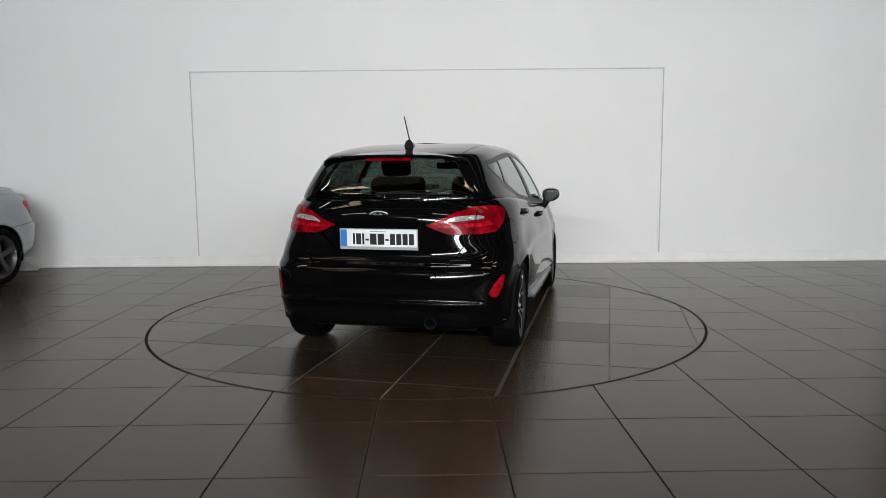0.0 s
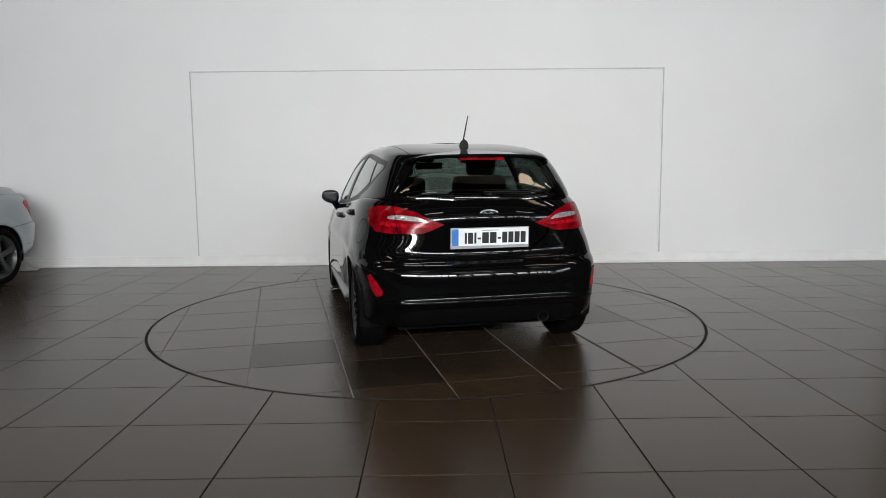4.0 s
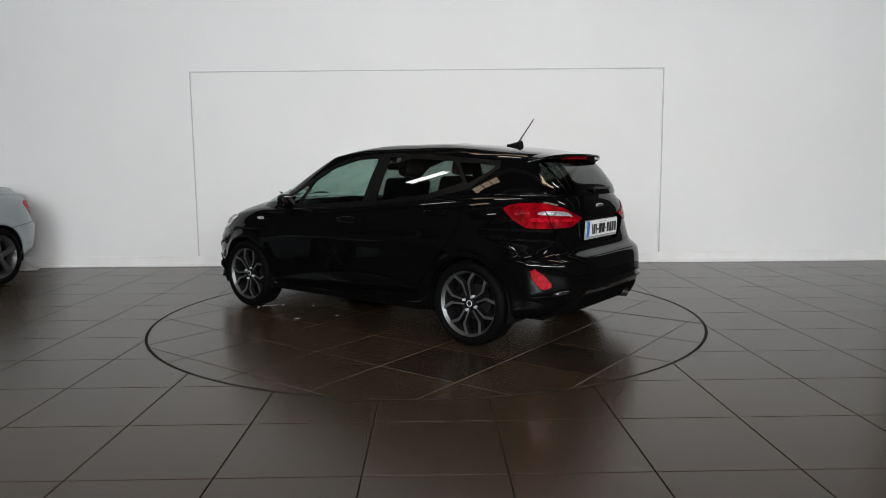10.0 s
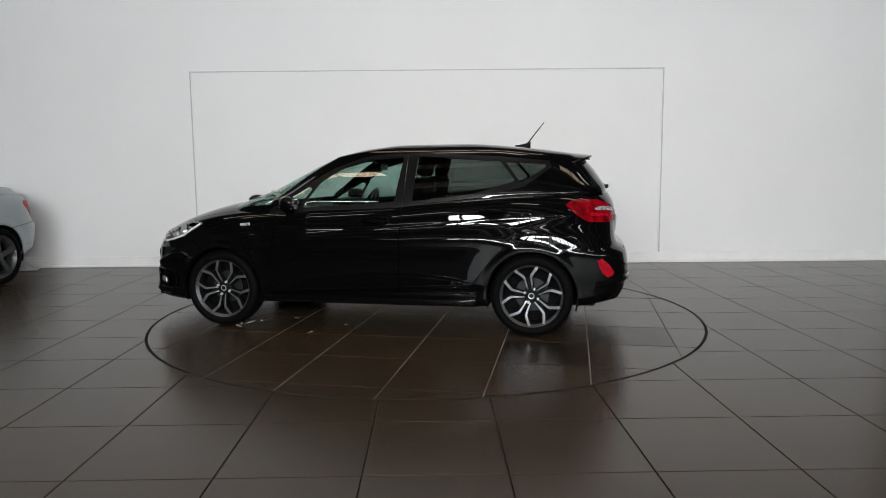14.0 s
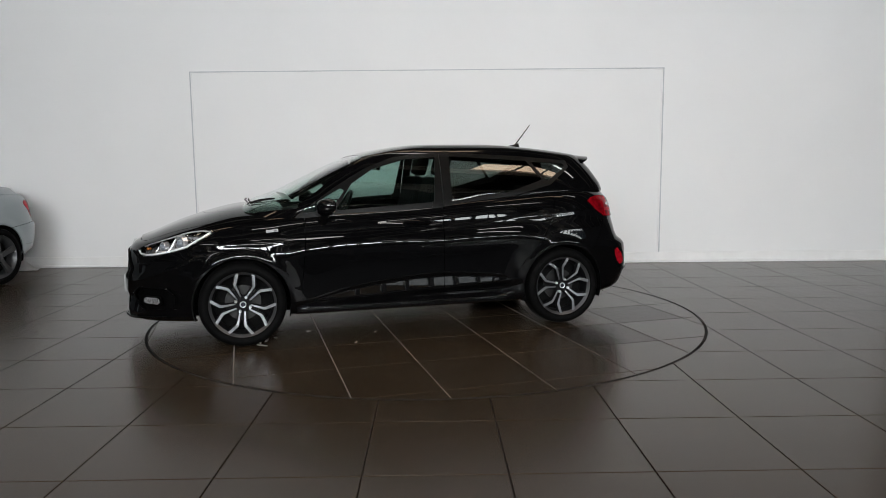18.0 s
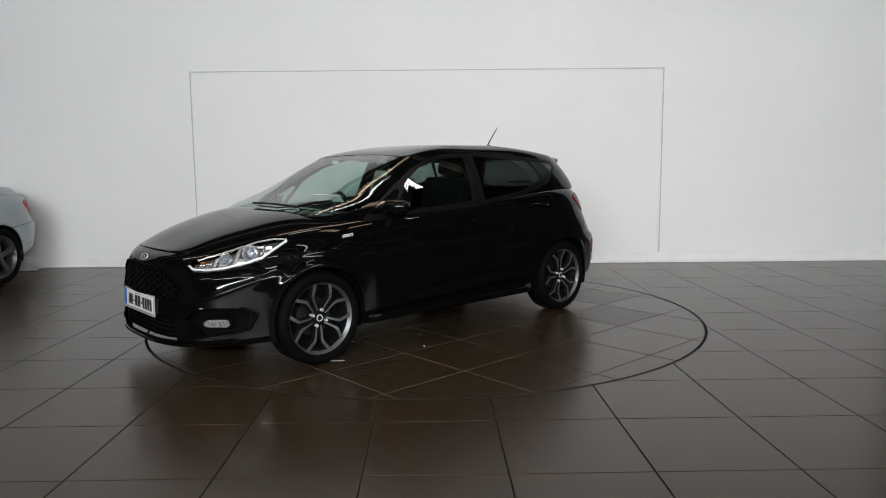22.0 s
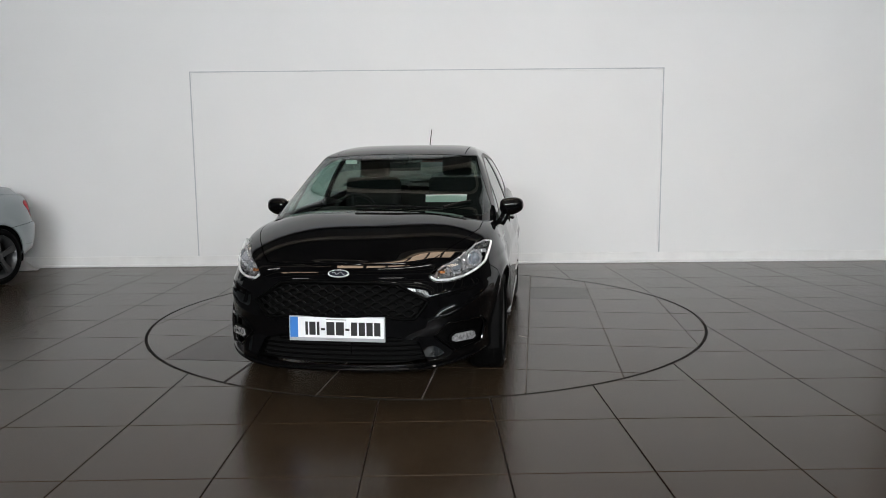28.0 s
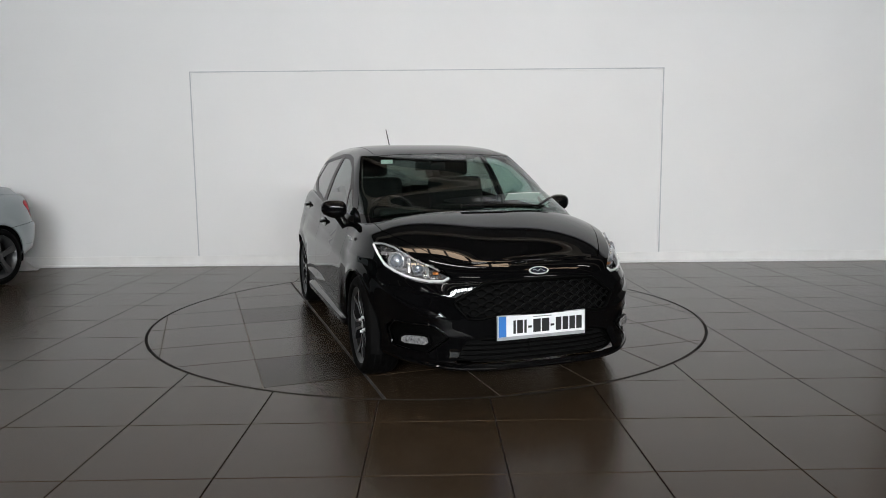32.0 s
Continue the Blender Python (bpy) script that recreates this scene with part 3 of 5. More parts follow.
for x0, x1 in zip(cols, cols[1:]):
    for y0, y1 in zip(rows_y, rows_y[1:]):
        shape = clip_circle([(x0 + 0.003, y0 + gap[y0]), (x1 - 0.003, y0 + gap[y0]), (x1 - 0.003, y1 - gap[y1]), (x0 + 0.003, y1 - gap[y1])], RADIUS - 0.012, True)
        if shape is None:
            continue
        cx, cy = (x0 + x1) / 2, (y0 + y1) / 2
        old = any(x0 < a < x1 and y0 < b < y1 for a, b in worn)
        ob = new("tile", tile_mesh([(x - cx, y - cy) for x, y in shape], "tile", TILE_WORN if old else TILE))
        ob.parent = turntable
        ob.matrix_basis = pose(cx, cy, 0)

# pale scuffs and a dusty stain on the turntable
random.seed(4)
for x, y, r in ((-1.44, -0.70, 0.030), (-1.45, -0.62, 0.022), (-1.40, -0.57, 0.026), (-1.33, -0.50, 0.020), (-0.773, -0.83, 0.012), (-1.075, -0.363, 0.016), (-0.576, -0.548, 0.012)):
    bm = bmesh.new()
    ring = [(r * random.uniform(0.4, 1.3) * math.cos(a) * 1.9, r * random.uniform(0.4, 1.0) * math.sin(a) * 0.6) for a in np.linspace(0, 2 * math.pi, 10)[:-1]]
    prism(bm, ring, 0.0016)
    part("scuff", bm, SCRAP, turntable, m=pose(x, y, 0.0001, 0, 0, random.uniform(0, 180)))

# ---------------------------------------------------------------- the black hatchback
# x forward from the middle of the wheelbase, y to the left, z up from the floor
AXLE, HUB_Z, WHEEL_R = 1.2465, 0.308, 0.308


def contour(xf, xr, b, mf, mr, nf, nr, count):
    """A half outline in plan, from the front's middle round the left side to the rear's middle, in even steps."""
    t = np.linspace(0, np.pi / 2, 500)
    fx, fy = mf + (xf - mf) * np.cos(t) ** (2 / nf), b * np.sin(t) ** (2 / nf)
    rx, ry = mr + (xr - mr) * np.sin(t) ** (2 / nr), b * np.cos(t) ** (2 / nr)
    mid = np.linspace(mf, mr, 300)[1:-1]
    x = np.concatenate([fx, mid, rx])
    y = np.concatenate([fy, np.full(len(mid), b), ry])
    s = np.concatenate([[0], np.cumsum(np.hypot(np.diff(x), np.diff(y)))])
    k = np.linspace(0, s[-1], count)
    return np.interp(k, s, x), np.interp(k, s, y)


def eased(f, lo, hi, spread):
    """The same curve with its bends softened."""
    k = np.linspace(lo, hi, 800)
    reach = np.arange(-150, 151) * (k[1] - k[0])
    g = np.exp(-(reach / spread) ** 2 / 2)
    v = np.convolve(np.pad(np.asarray(f(k)), 150, mode="edge"), g / g.sum(), mode="valid")
    return lambda q: np.interp(q, k, v)


# outline curves of the lower body
z_low = curve([-2.0, -1.75, -1.5, -0.85, 0.85, 1.5, 1.75, 2.1], [0.285, 0.25, 0.225, 0.215, 0.215, 0.195, 0.190, 0.190])
z_top = curve([-1.9, -1.6, -1.2, -0.8, 0.0, 0.5, 0.85, 1.2, 1.5, 1.75, 1.90, 1.99, 2.12], [1.055, 1.065, 1.06, 1.03, 0.965, 0.94, 0.928, 0.902, 0.855, 0.795, 0.760, 0.748, 0.748])
nose = curve([0, 0.05, 0.10, 0.254, 0.4225, 0.5915, 0.727, 0.863, 0.932, 0.97, 1.0], [2.080, 2.112, 2.112, 2.105, 2.100, 2.093, 2.087, 2.072, 2.050, 2.026, 1.988])
tail = curve([0, 0.07, 0.155, 0.18, 0.215, 0.34, 0.44, 0.48, 0.53, 0.60, 0.78, 0.86, 0.93, 1.0], [-1.90, -1.935, -1.970, -1.990, -1.980, -1.972, -1.957, -1.932, -1.886, -1.872, -1.870, -1.866, -1.848, -1.815])
width = curve([0, 0.04, 0.09, 0.16, 0.28, 0.42, 0.52, 0.578, 0.633, 0.687, 0.742, 0.796, 0.877, 0.97, 1.0], [0.775, 0.815, 0.828, 0.828, 0.836, 0.854, 0.8635, 0.8655, 0.8645, 0.860, 0.8535, 0.848, 0.840, 0.818, 0.795])
crown = curve([-2.0, 0.7, 0.95, 1.25, 1.5, 1.75, 1.88, 1.95, 1.99, 2.1], [0.0, 0.0, 0.068, 0.096, 0.080, 0.060, 0.034, 0.013, 0.0, 0.0])
crown, z_top = eased(crown, -2.2, 2.2, 0.075), eased(z_top, -2.2, 2.2, 0.085)
fold_high = curve([0.42, 0.455, 0.516, 0.607, 0.757, 0.86], [0.545, 0.571, 0.595, 0.610, 0.629, 0.640])
fold_low = curve([0.44, 0.522, 0.612, 0.706, 0.76, 0.86], [0.455, 0.473, 0.498, 0.543, 0.583, 0.640])
rear_corner = curve([0, 0.45, 0.75, 1.0], [4.7, 4.7, 3.7, 3.3])
scallop_top = curve([-0.84, -0.62, -0.2, 0.25, 0.5, 0.80, 0.86], [0.391, 0.438, 0.468, 0.432, 0.392, 0.320, 0.314])


shoulder_line = curve([-1.75, -1.45, -1.2, -1.07, -0.96, -0.8, -0.57, -0.17, 0.08, 0.5, 0.8, 0.95, 1.1, 1.4], [0.60, 0.64, 0.672, 0.692, 0.718, 0.735, 0.737, 0.724, 0.733, 0.724, 0.700, 0.655, 0.64, 0.63])
waist_line = curve([-1.6, -1.0, 0.0, 0.8, 1.4], [0.925, 0.878, 0.802, 0.752, 0.742])


def flanks(x, y, z):
    """Creases and swells of the sides, as an offset outwards."""
    side = np.clip((y - 0.55) / 0.2, 0, 1)
    s = lambda q: 1 / (1 + np.exp(-q))
    run = s((1.36 - x) / 0.05) * s((x + 1.6) / 0.08)
    wing = s((x - 0.92) / 0.05)
    crest, waist = shoulder_line(x), waist_line(x)
    out = 0.004 * np.exp(-((z - crest) / 0.045) ** 2) * run * (1 - wing)
    q = np.clip((z - crest + 0.03) / 0.17, 0, 1)
    out += -0.019 * q * q * (3 - 2 * q) * s((x + 1.15) / 0.10) * s((1.0 - x) / 0.08)
    out += (0.0025 + 0.0115 * wing) * np.exp(-np.abs(z - waist) / np.where(z > waist, 0.04, 0.016 + 0.05 * wing)) * run
    door = s((0.88 - x) / 0.025) * s((x + 0.84) / 0.04)
    # the doors stand almost upright down to the hollow at their foot, which faces up a little
    low, top = 0.350 - 0.045 * x, scallop_top(x)
    high = np.maximum(top - low, 0.004)
    t = (z - low) / high
    y_top = 0.864 + 0.045 * (0.70 - top)
    y_low = y_top - 0.003
    y_deep = y_low - 0.185 * 0.84 * high
    skin = np.where(t > 1, y_top - 0.045 * (z - top), np.where(t > 0.84, y_deep + (y_top - y_deep) * (t - 0.84) / 0.16, np.where(t > 0, y_low - 0.185 * high * t, np.maximum(y_low + 0.9 * (z - low), 0.828))))
    q = np.clip((0.71 - z) / 0.07, 0, 1)
    out += (skin - y) * q * q * (3 - 2 * q) * door
    for ax in (AXLE, -AXLE):
        d = np.hypot(x - ax, z - HUB_Z)
        out += 0.010 * np.exp(-((d - 0.352) / 0.035) ** 2)
    return out * side


def bumper_folds(x, y, z):
    """The two folds from the grille to the headlamp and over the fog lamp, and the bright cheek beside the lower grille."""
    s = lambda q: 1 / (1 + np.exp(-q))
    near = s((x - 1.66) / 0.025) * s((y - 0.535) / 0.022)
    out = near * (0.011 * np.exp(-np.abs(z - fold_high(y)) / 0.030) + 0.014 * np.exp(-np.abs(z - fold_low(y)) / 0.024))
    cheek = s((y - 0.43) / 0.010) * s((0.60 - y) / 0.010) * s((z - 0.232) / 0.006) * s((0.375 - z) / 0.012)
    return out + 0.022 * cheek * np.clip((0.38 - z) / 0.14, 0, 1)


ROWS, COLS = 84, 250
grid = []
for w in np.linspace(0, 1, ROWS):
    x, y = contour(nose(w), tail(w), width(w), 0.95, -0.95, 2.75 + 0.25 * (1 - w), float(rear_corner(w)), COLS)
    z = z_low(x) + (z_top(x) - z_low(x)) * w
    y = y + flanks(x, y, z)
    tx, ty = np.gradient(x), np.gradient(y)
    tl = np.maximum(np.hypot(tx, ty), 1e-9)
    out = bumper_folds(x, y, z)
    x, y = x + out * ty / tl, y - out * tx / tl
    y = y * (1 - 0.095 * w ** 3 * np.clip((-x - 0.6) / 1.1, 0, 1) ** 1.5)
    y = y * (1 - 0.040 * w ** 3 * np.clip((x - 0.5) / 0.5, 0, 1))
    y[0] = y[-1] = 0
    grid.append(np.stack([x, y, z], -1))
edge = grid[-1]
for k in np.linspace(1, 0, 30)[1:]:
    y = edge[:, 1] * k
    grid.append(np.stack([edge[:, 0], y, edge[:, 2] + crown(edge[:, 0]) * (1 - k ** 3.7)], -1))
lower = Skin(np.array(grid))

# cutting lines, seen from the side (x, z), the front or rear (y, z), or a corner
side_only = lambda f: (lambda x, y, z: np.where(y > 0.5, f(x, z), 1.0))
arch_f = lambda x, y, z: np.where(y > 0.45, np.hypot(x - AXLE, z - HUB_Z) - 0.338, 1.0)
arch_r = lambda x, y, z: np.where(y > 0.45, np.hypot(x + AXLE, z - HUB_Z) - 0.338, 1.0)
sill_line = side_only(lambda x, z: z - 0.318)
door_front = side_only(line_field([(0.84, 0.2), (0.835, 0.36), (0.795, 0.72), (0.79, 1.2)]))
door_mid = side_only(line_field([(-0.235, 0.2), (-0.238, 0.4), (-0.252, 1.2)]))
door_rear = side_only(line_field([(-0.70, 0.2), (-0.78, 0.36), (-0.90, 0.52), (-1.06, 0.70), (-1.15, 0.85), (-1.18, 1.0), (-1.16, 1.2)]))
bumper_f = lambda x, y, z: np.where(y > 0.50, line_field([(1.44, 0.55), (1.46, 0.66), (1.60, 0.72), (2.3, 0.745)])(x, z), -1.0)
hood_line = lambda x, y, z: np.where(x > 0.5, polygon([(-1, 0.70), (0.98, 0.70), (1.35, 0.690), (1.50, 0.650), (1.61, 0.605), (1.71, 0.555), (1.81, 0.505), (1.905, 0.440), (1.946, 0.335), (1.968, 0.2), (1.976, 0.0), (1.976, -0.2), (-1, -0.2)], 0.010)(x, y) + np.where(z < 0.70, 1.0, 0), 1.0)
lamp_outline = polygon([(-1.490, 0.690), (-1.450, 0.664), (-1.32, 0.660), (-1.15, 0.671), (-1.00, 0.694), (-0.86, 0.724), (-0.735, 0.787), (-0.650, 0.830), (-0.675, 0.842), (-0.78, 0.846), (-0.91, 0.831), (-1.06, 0.797), (-1.22, 0.763), (-1.33, 0.742), (-1.44, 0.712)], 0.006)
headlamp = lambda x, y, z: np.where(x > 1.2, lamp_outline(y - x, z), 1.0)
grille_up = lambda x, y, z: np.where(x > 1.7, polygon([(-0.1, 0.657), (0.20, 0.654), (0.325, 0.642), (0.457, 0.560), (0.405, 0.492), (0.35, 0.490), (0.29, 0.502), (-0.1, 0.502)], 0.016)(y, z), 1.0)
grille_low = lambda x, y, z: np.where(x > 1.7, polygon([(-0.1, 0.372), (0.31, 0.370), (0.42, 0.346), (0.47, 0.245), (-0.1, 0.240)], 0.012)(y, z), 1.0)
fog_pocket = lambda x, y, z: np.where(x > 1.4, polygon([(0.515, 0.372), (0.590, 0.435), (0.735, 0.430), (0.757, 0.385), (0.735, 0.295), (0.615, 0.285)], 0.010)(y, z), 1.0)
lip_f = lambda x, y, z: np.where(x > 1.3, z - 0.222, 1.0)
tail_outline = polygon([(-0.745, 0.984), (-0.80, 1.004), (-0.90, 1.016), (-1.11, 1.015), (-1.33, 0.978), (-1.44, 0.938), (-1.54, 0.907), (-1.465, 0.878), (-1.40, 0.857), (-1.15, 0.854), (-0.93, 0.863), (-0.815, 0.918)], 0.006)
taillamp = lambda x, y, z: np.where(x < -1.2, tail_outline(y + x, z), 1.0)
clear_outline = polygon([(-1.050, 0.951), (-1.10, 0.961), (-1.19, 0.963), (-1.33, 0.956), (-1.39, 0.942), (-1.41, 0.931), (-1.30, 0.934), (-1.15, 0.941), (-1.07, 0.944)], 0.003)
clear_band = lambda x, y, z: np.where(x < -1.2, clear_outline(y + x, z), 1.0)
line_band = lambda x, y, z: np.where(x < -1.2, polygon([(-1.20, 0.955), (-1.36, 0.950), (-1.39, 0.943), (-1.36, 0.944), (-1.20, 0.948)], 0.0)(y + x, z), 1.0)
guide_band = lambda x, y, z: np.where(x < -1.2, polygon([(-0.955, 0.905), (-0.99, 0.922), (-1.12, 0.914), (-1.38, 0.908), (-1.45, 0.901), (-1.42, 0.894), (-1.14, 0.894)], 0.003)(y + x, z), 1.0)
gate_side = lambda x, y, z: np.where(x < -1.3, line_field([(0.36, 0.50), (0.445, 0.640), (0.495, 0.70), (0.596, 0.855), (0.609, 1.0), (0.609, 1.3)])(y, z), 1.0)
gate_foot = lambda x, y, z: np.where(x < -1.3, z - 0.640, 1.0)
reflector = lambda x, y, z: np.where(x < -1.3, polygon([(-0.950, 0.575), (-0.980, 0.583), (-1.055, 0.548), (-1.135, 0.487), (-1.12, 0.466), (-1.055, 0.456), (-1.005, 0.484), (-0.957, 0.540)], 0.006)(y + x, z), 1.0)
bumper_r = side_only(line_field([(-1.50, 0.60), (-1.54, 0.66), (-1.62, 0.80), (-1.66, 0.90)]))
valance = lambda x, y, z: np.where(x < -1.3, polygon([(-0.1, 0.368), (0.40, 0.368), (0.54, 0.355), (0.62, 0.31), (0.69, 0.24), (0.9, 0.1), (-0.1, 0.1)], 0.008)(y, z), 1.0)
recess = lambda x, y, z: np.where(x < -1.3, polygon([(-0.1, 0.912), (0.33, 0.905), (0.398, 0.850), (0.365, 0.815), (0.262, 0.734), (-0.1, 0.728)], 0.012)(y, z), 1.0)
flap = side_only(lambda x, z: np.hypot(x + 1.475, z - 0.848) - 0.082)
cowl = lambda x, y, z: np.where(z > 0.8, x - 0.93, 1.0)

for f in (arch_f, arch_r, headlamp, taillamp, grille_up, grille_low, fog_pocket, lip_f, reflector, valance, cowl, recess, clear_band, line_band, guide_band):
    lower.cut(f)
for f in (door_front, door_mid, door_rear, sill_line, bumper_f, hood_line, gate_side, gate_foot, bumper_r, flap):
    lower.seam(f)


def lower_rule(x, y, z):
    G = 0.0022
    name = np.full(len(x), "quarter", dtype=object)
    inside = {k: f(x, y, z) for k, f in dict(af=arch_f, ar=arch_r, hl=headlamp, tl=taillamp, gu=grille_up, gl=grille_low, fog=fog_pocket, lip=lip_f, rf=reflector,
                                             va=valance, df=door_front, dm=door_mid, dr=door_rear, si=sill_line, bf=bumper_f, ho=hood_line, gs=gate_side,
                                             gf=gate_foot, br=bumper_r, fl=flap, re=recess).items()}
    sidey = y > 0.5
    front = x > 0.79
    name[(x > 0.7) & sidey] = "fender"
    name[(x > 0.7) & ~sidey] = "fender"
    # line fields are positive to the rear of a line that runs upwards
    d1 = sidey & (inside["df"] > G) & (inside["dm"] < -G) & (inside["si"] > G) & (x > -0.4)
    d2 = sidey & (inside["dm"] > G) & (inside["dr"] < -G) & (inside["si"] > G)
    name[d1], name[d2] = "door_front", "door_rear"
    sill = sidey & (inside["si"] < -G) & (np.abs(x) < 1.0)
    name[sill] = "sill"
    name[(x > 1.2) & (inside["bf"] < -G)] = "bumper_front"
    name[(inside["ho"] < -G) & (x > 0.93)] = "hood"
    rear = x < -1.3
    name[rear & (inside["br"] > G) & sidey] = "bumper_rear"
    name[rear & ~sidey] = "bumper_rear"
    gate = rear & (inside["gs"] > G) & (inside["gf"] > G)
    name[gate] = "tailgate"
    name[gate & (inside["re"] < 0)] = "recess"
    name[rear & (inside["va"] < 0)] = "valance"
    name[(inside["lip"] < 0) & (x > 1.3)] = "lip"
    for k, n in (("fl", "flap"), ("hl", "headlamp"), ("gu", "grille_up"), ("gl", "grille_low"), ("fog", "fog"), ("rf", "reflector")):
        name[inside[k] < (-G if k == "fl" else 0)] = n
    tl = inside["tl"] < 0
    name[tl] = np.where(inside["gs"][tl] > 0, "tail_inner", "tail_outer")
    cb, lb, gb = clear_band(x, y, z) < 0, line_band(x, y, z) < 0, guide_band(x, y, z) < 0
    for which, sign in (("tail_inner", 1), ("tail_outer", -1)):
        name[tl & cb & (inside["gs"] * sign > 0)] = which + "_clear"
        name[tl & lb & (inside["gs"] * sign > 0)] = which + "_line"
        name[tl & gb & (inside["gs"] * sign > 0)] = which + "_guide"
    seams = ((np.abs(inside["df"]) < G) & sidey & (inside["si"] > -G) & (x > 0.5)) | ((np.abs(inside["dm"]) < G) & sidey & (inside["si"] > -G)) \
        | ((np.abs(inside["dr"]) < G) & sidey & (inside["si"] > -G) & (x < -0.5)) | ((np.abs(inside["si"]) < G) & sidey & (x < 0.84) & (x > -0.78)) \
        | ((np.abs(inside["bf"]) < G) & (x > 1.2) & ~(inside["ho"] < 0)) | ((np.abs(inside["ho"]) < G) & (x > 0.93)) \
        | ((np.abs(inside["gs"]) < G) & rear & (inside["gf"] > -G)) | ((np.abs(inside["gf"]) < G) & rear & (inside["gs"] > -G)) \
        | ((np.abs(inside["br"]) < G) & sidey & rear & (z < 0.9)) | (np.abs(inside["fl"]) < G)
    seams &= ~((inside["hl"] < 0) | (inside["gu"] < 0))
    name[seams] = ""
    name[(inside["af"] < 0) | (inside["ar"] < 0)] = ""
    # under the cabin the top is open
    edge_y = np.interp(-x, -edge[:, 0], edge[:, 1])
    name[(x <= 0.93) & (z > 0.85) & (y < edge_y - 0.075) & (x > -1.7)] = ""
    return name


lower.sort(lower_rule)

# the cabin above the waist
gz = [0.88, 1.0, 1.1, 1.2, 1.3, 1.36, 1.40, 1.43, 1.45, 1.4615]
steps = np.linspace(0, 1, 10)
cab_z = curve(steps, gz)
cab_front = curve(gz, [1.46, 1.20, 0.925, 0.715, 0.500, 0.345, 0.215, 0.06, -0.11, -0.42])
cab_rear = curve(gz, [-1.82, -1.812, -1.795, -1.735, -1.652, -1.575, -1.35, -1.08, -0.83, -0.56])
cab_width = curve(gz, [0.812, 0.782, 0.744, 0.700, 0.646, 0.606, 0.572, 0.515, 0.41, 0.0])
grid = []
for s in np.concatenate([np.linspace(0, 0.56, 44)[:-1], 0.56 + 0.44 * np.sin(np.linspace(0, 1, 34) * np.pi / 2)]):
    zz = cab_z(s)
    lift, rise = np.clip((zz - 1.36) / 0.1015, 0, 1), np.clip((zz - 1.0) / 0.07, 0, 1)
    x, y = contour(cab_front(zz), cab_rear(zz), max(cab_width(zz), 1e-4), 0.25 - 0.7 * lift, -0.75 + 0.1 * lift, 4.3 - 1.2 * lift, 3.3 + 1.1 * rise - 1.2 * lift, 200)
    y = y * (1 - (0.090 - 0.052 * rise) * np.clip((-x - 0.2) / 1.3, 0, 1) ** 1.4) * (1 - 0.022 * np.clip((x + 0.2) / 0.6, 0, 1))
    grid.append(np.stack([x, y, np.full(len(x), zz)], -1))
upper = Skin(np.array(grid))

screen = lambda x, y, z: np.where(x > -0.3, polygon([(-0.1, 0.955), (0.45, 0.955), (0.68, 0.962), (0.742, 0.985), (0.582, 1.345), (0.30, 1.364), (-0.1, 1.371)], 0.006)(y, z), 1.0)
back_glass = lambda x, y, z: np.where(x < -1.3, polygon([(-0.1, 1.066), (0.50, 1.066), (0.565, 1.10), (0.42, 1.335), (-0.1, 1.335)], 0.010)(y, z), 1.0)
win_side = lambda f: (lambda x, y, z: np.where((y > 0.35), f(x, z), 1.0))
win_f = win_side(polygon([(0.545, 0.972), (0.425, 1.150), (0.255, 1.257), (0.012, 1.325), (-0.225, 1.338), (-0.180, 1.018)], 0.010))
win_tri = win_side(polygon([(0.80, 0.963), (0.605, 0.968), (0.50, 1.105), (0.52, 1.115)], 0.008))
win_r = win_side(polygon([(-0.360, 1.344), (-0.985, 1.305), (-1.095, 1.170), (-0.81, 1.083), (-0.342, 1.024)], 0.012))
win_q = win_side(polygon([(-1.050, 1.300), (-1.322, 1.283), (-1.330, 1.266), (-1.155, 1.160)], 0.008))
frame_all = win_side(polygon([(0.84, 0.935), (0.54, 1.14), (0.32, 1.265), (0.10, 1.345), (-0.10, 1.372), (-0.40, 1.380), (-0.98, 1.345), (-1.36, 1.310), (-1.375, 1.265), (-1.18, 1.125), (-0.85, 1.045), (0.2, 0.93), (0.6, 0.90), (0.86, 0.90)], 0.004))
pillar_b = win_side(polygon([(-0.215, 1.38), (-0.168, 0.95), (-0.352, 0.95), (-0.372, 1.38)], 0.0))
roof_edge = lambda x, y, z: polygon([(-2, -0.2), (-2, 0.43), (-1.4, 0.47), (-0.4, 0.505), (0.30, 0.50), (0.36, 0.40), (0.38, -0.2)], 0.0)(x, y) + np.where(z < 1.33, 1.0, 0)
for f in (screen, back_glass, win_f, win_tri, win_r, win_q, pillar_b, frame_all):
    upper.cut(f)
upper.seam(roof_edge)
mid_u = side_only(line_field([(-0.252, 0.8), (-0.275, 1.5)]))
upper.seam(mid_u)


def upper_rule(x, y, z):
    name = np.full(len(x), "frame", dtype=object)
    name[(roof_edge(x, y, z) < -0.0022)] = "roof"
    name[(np.abs(roof_edge(x, y, z)) < 0.0022)] = ""
    fr = frame_all(x, y, z) < 0
    name[fr] = np.where(x[fr] > -0.263, "door_frame_front", "door_frame_rear")
    pb = pillar_b(x, y, z) < 0
    name[pb & (x > -0.263)], name[pb & (x <= -0.263)] = "pillar_front", "pillar_rear"
    name[fr & (np.abs(mid_u(x, y, z)) < 0.0022)] = ""
    for f, n in ((win_f, "glass_front"), (win_tri, "glass_tri"), (win_r, "glass_rear"), (win_q, "glass_quarter"), (screen, "screen"), (back_glass, "back_glass")):
        name[f(x, y, z) < 0] = n
    return name


upper.sort(upper_rule)

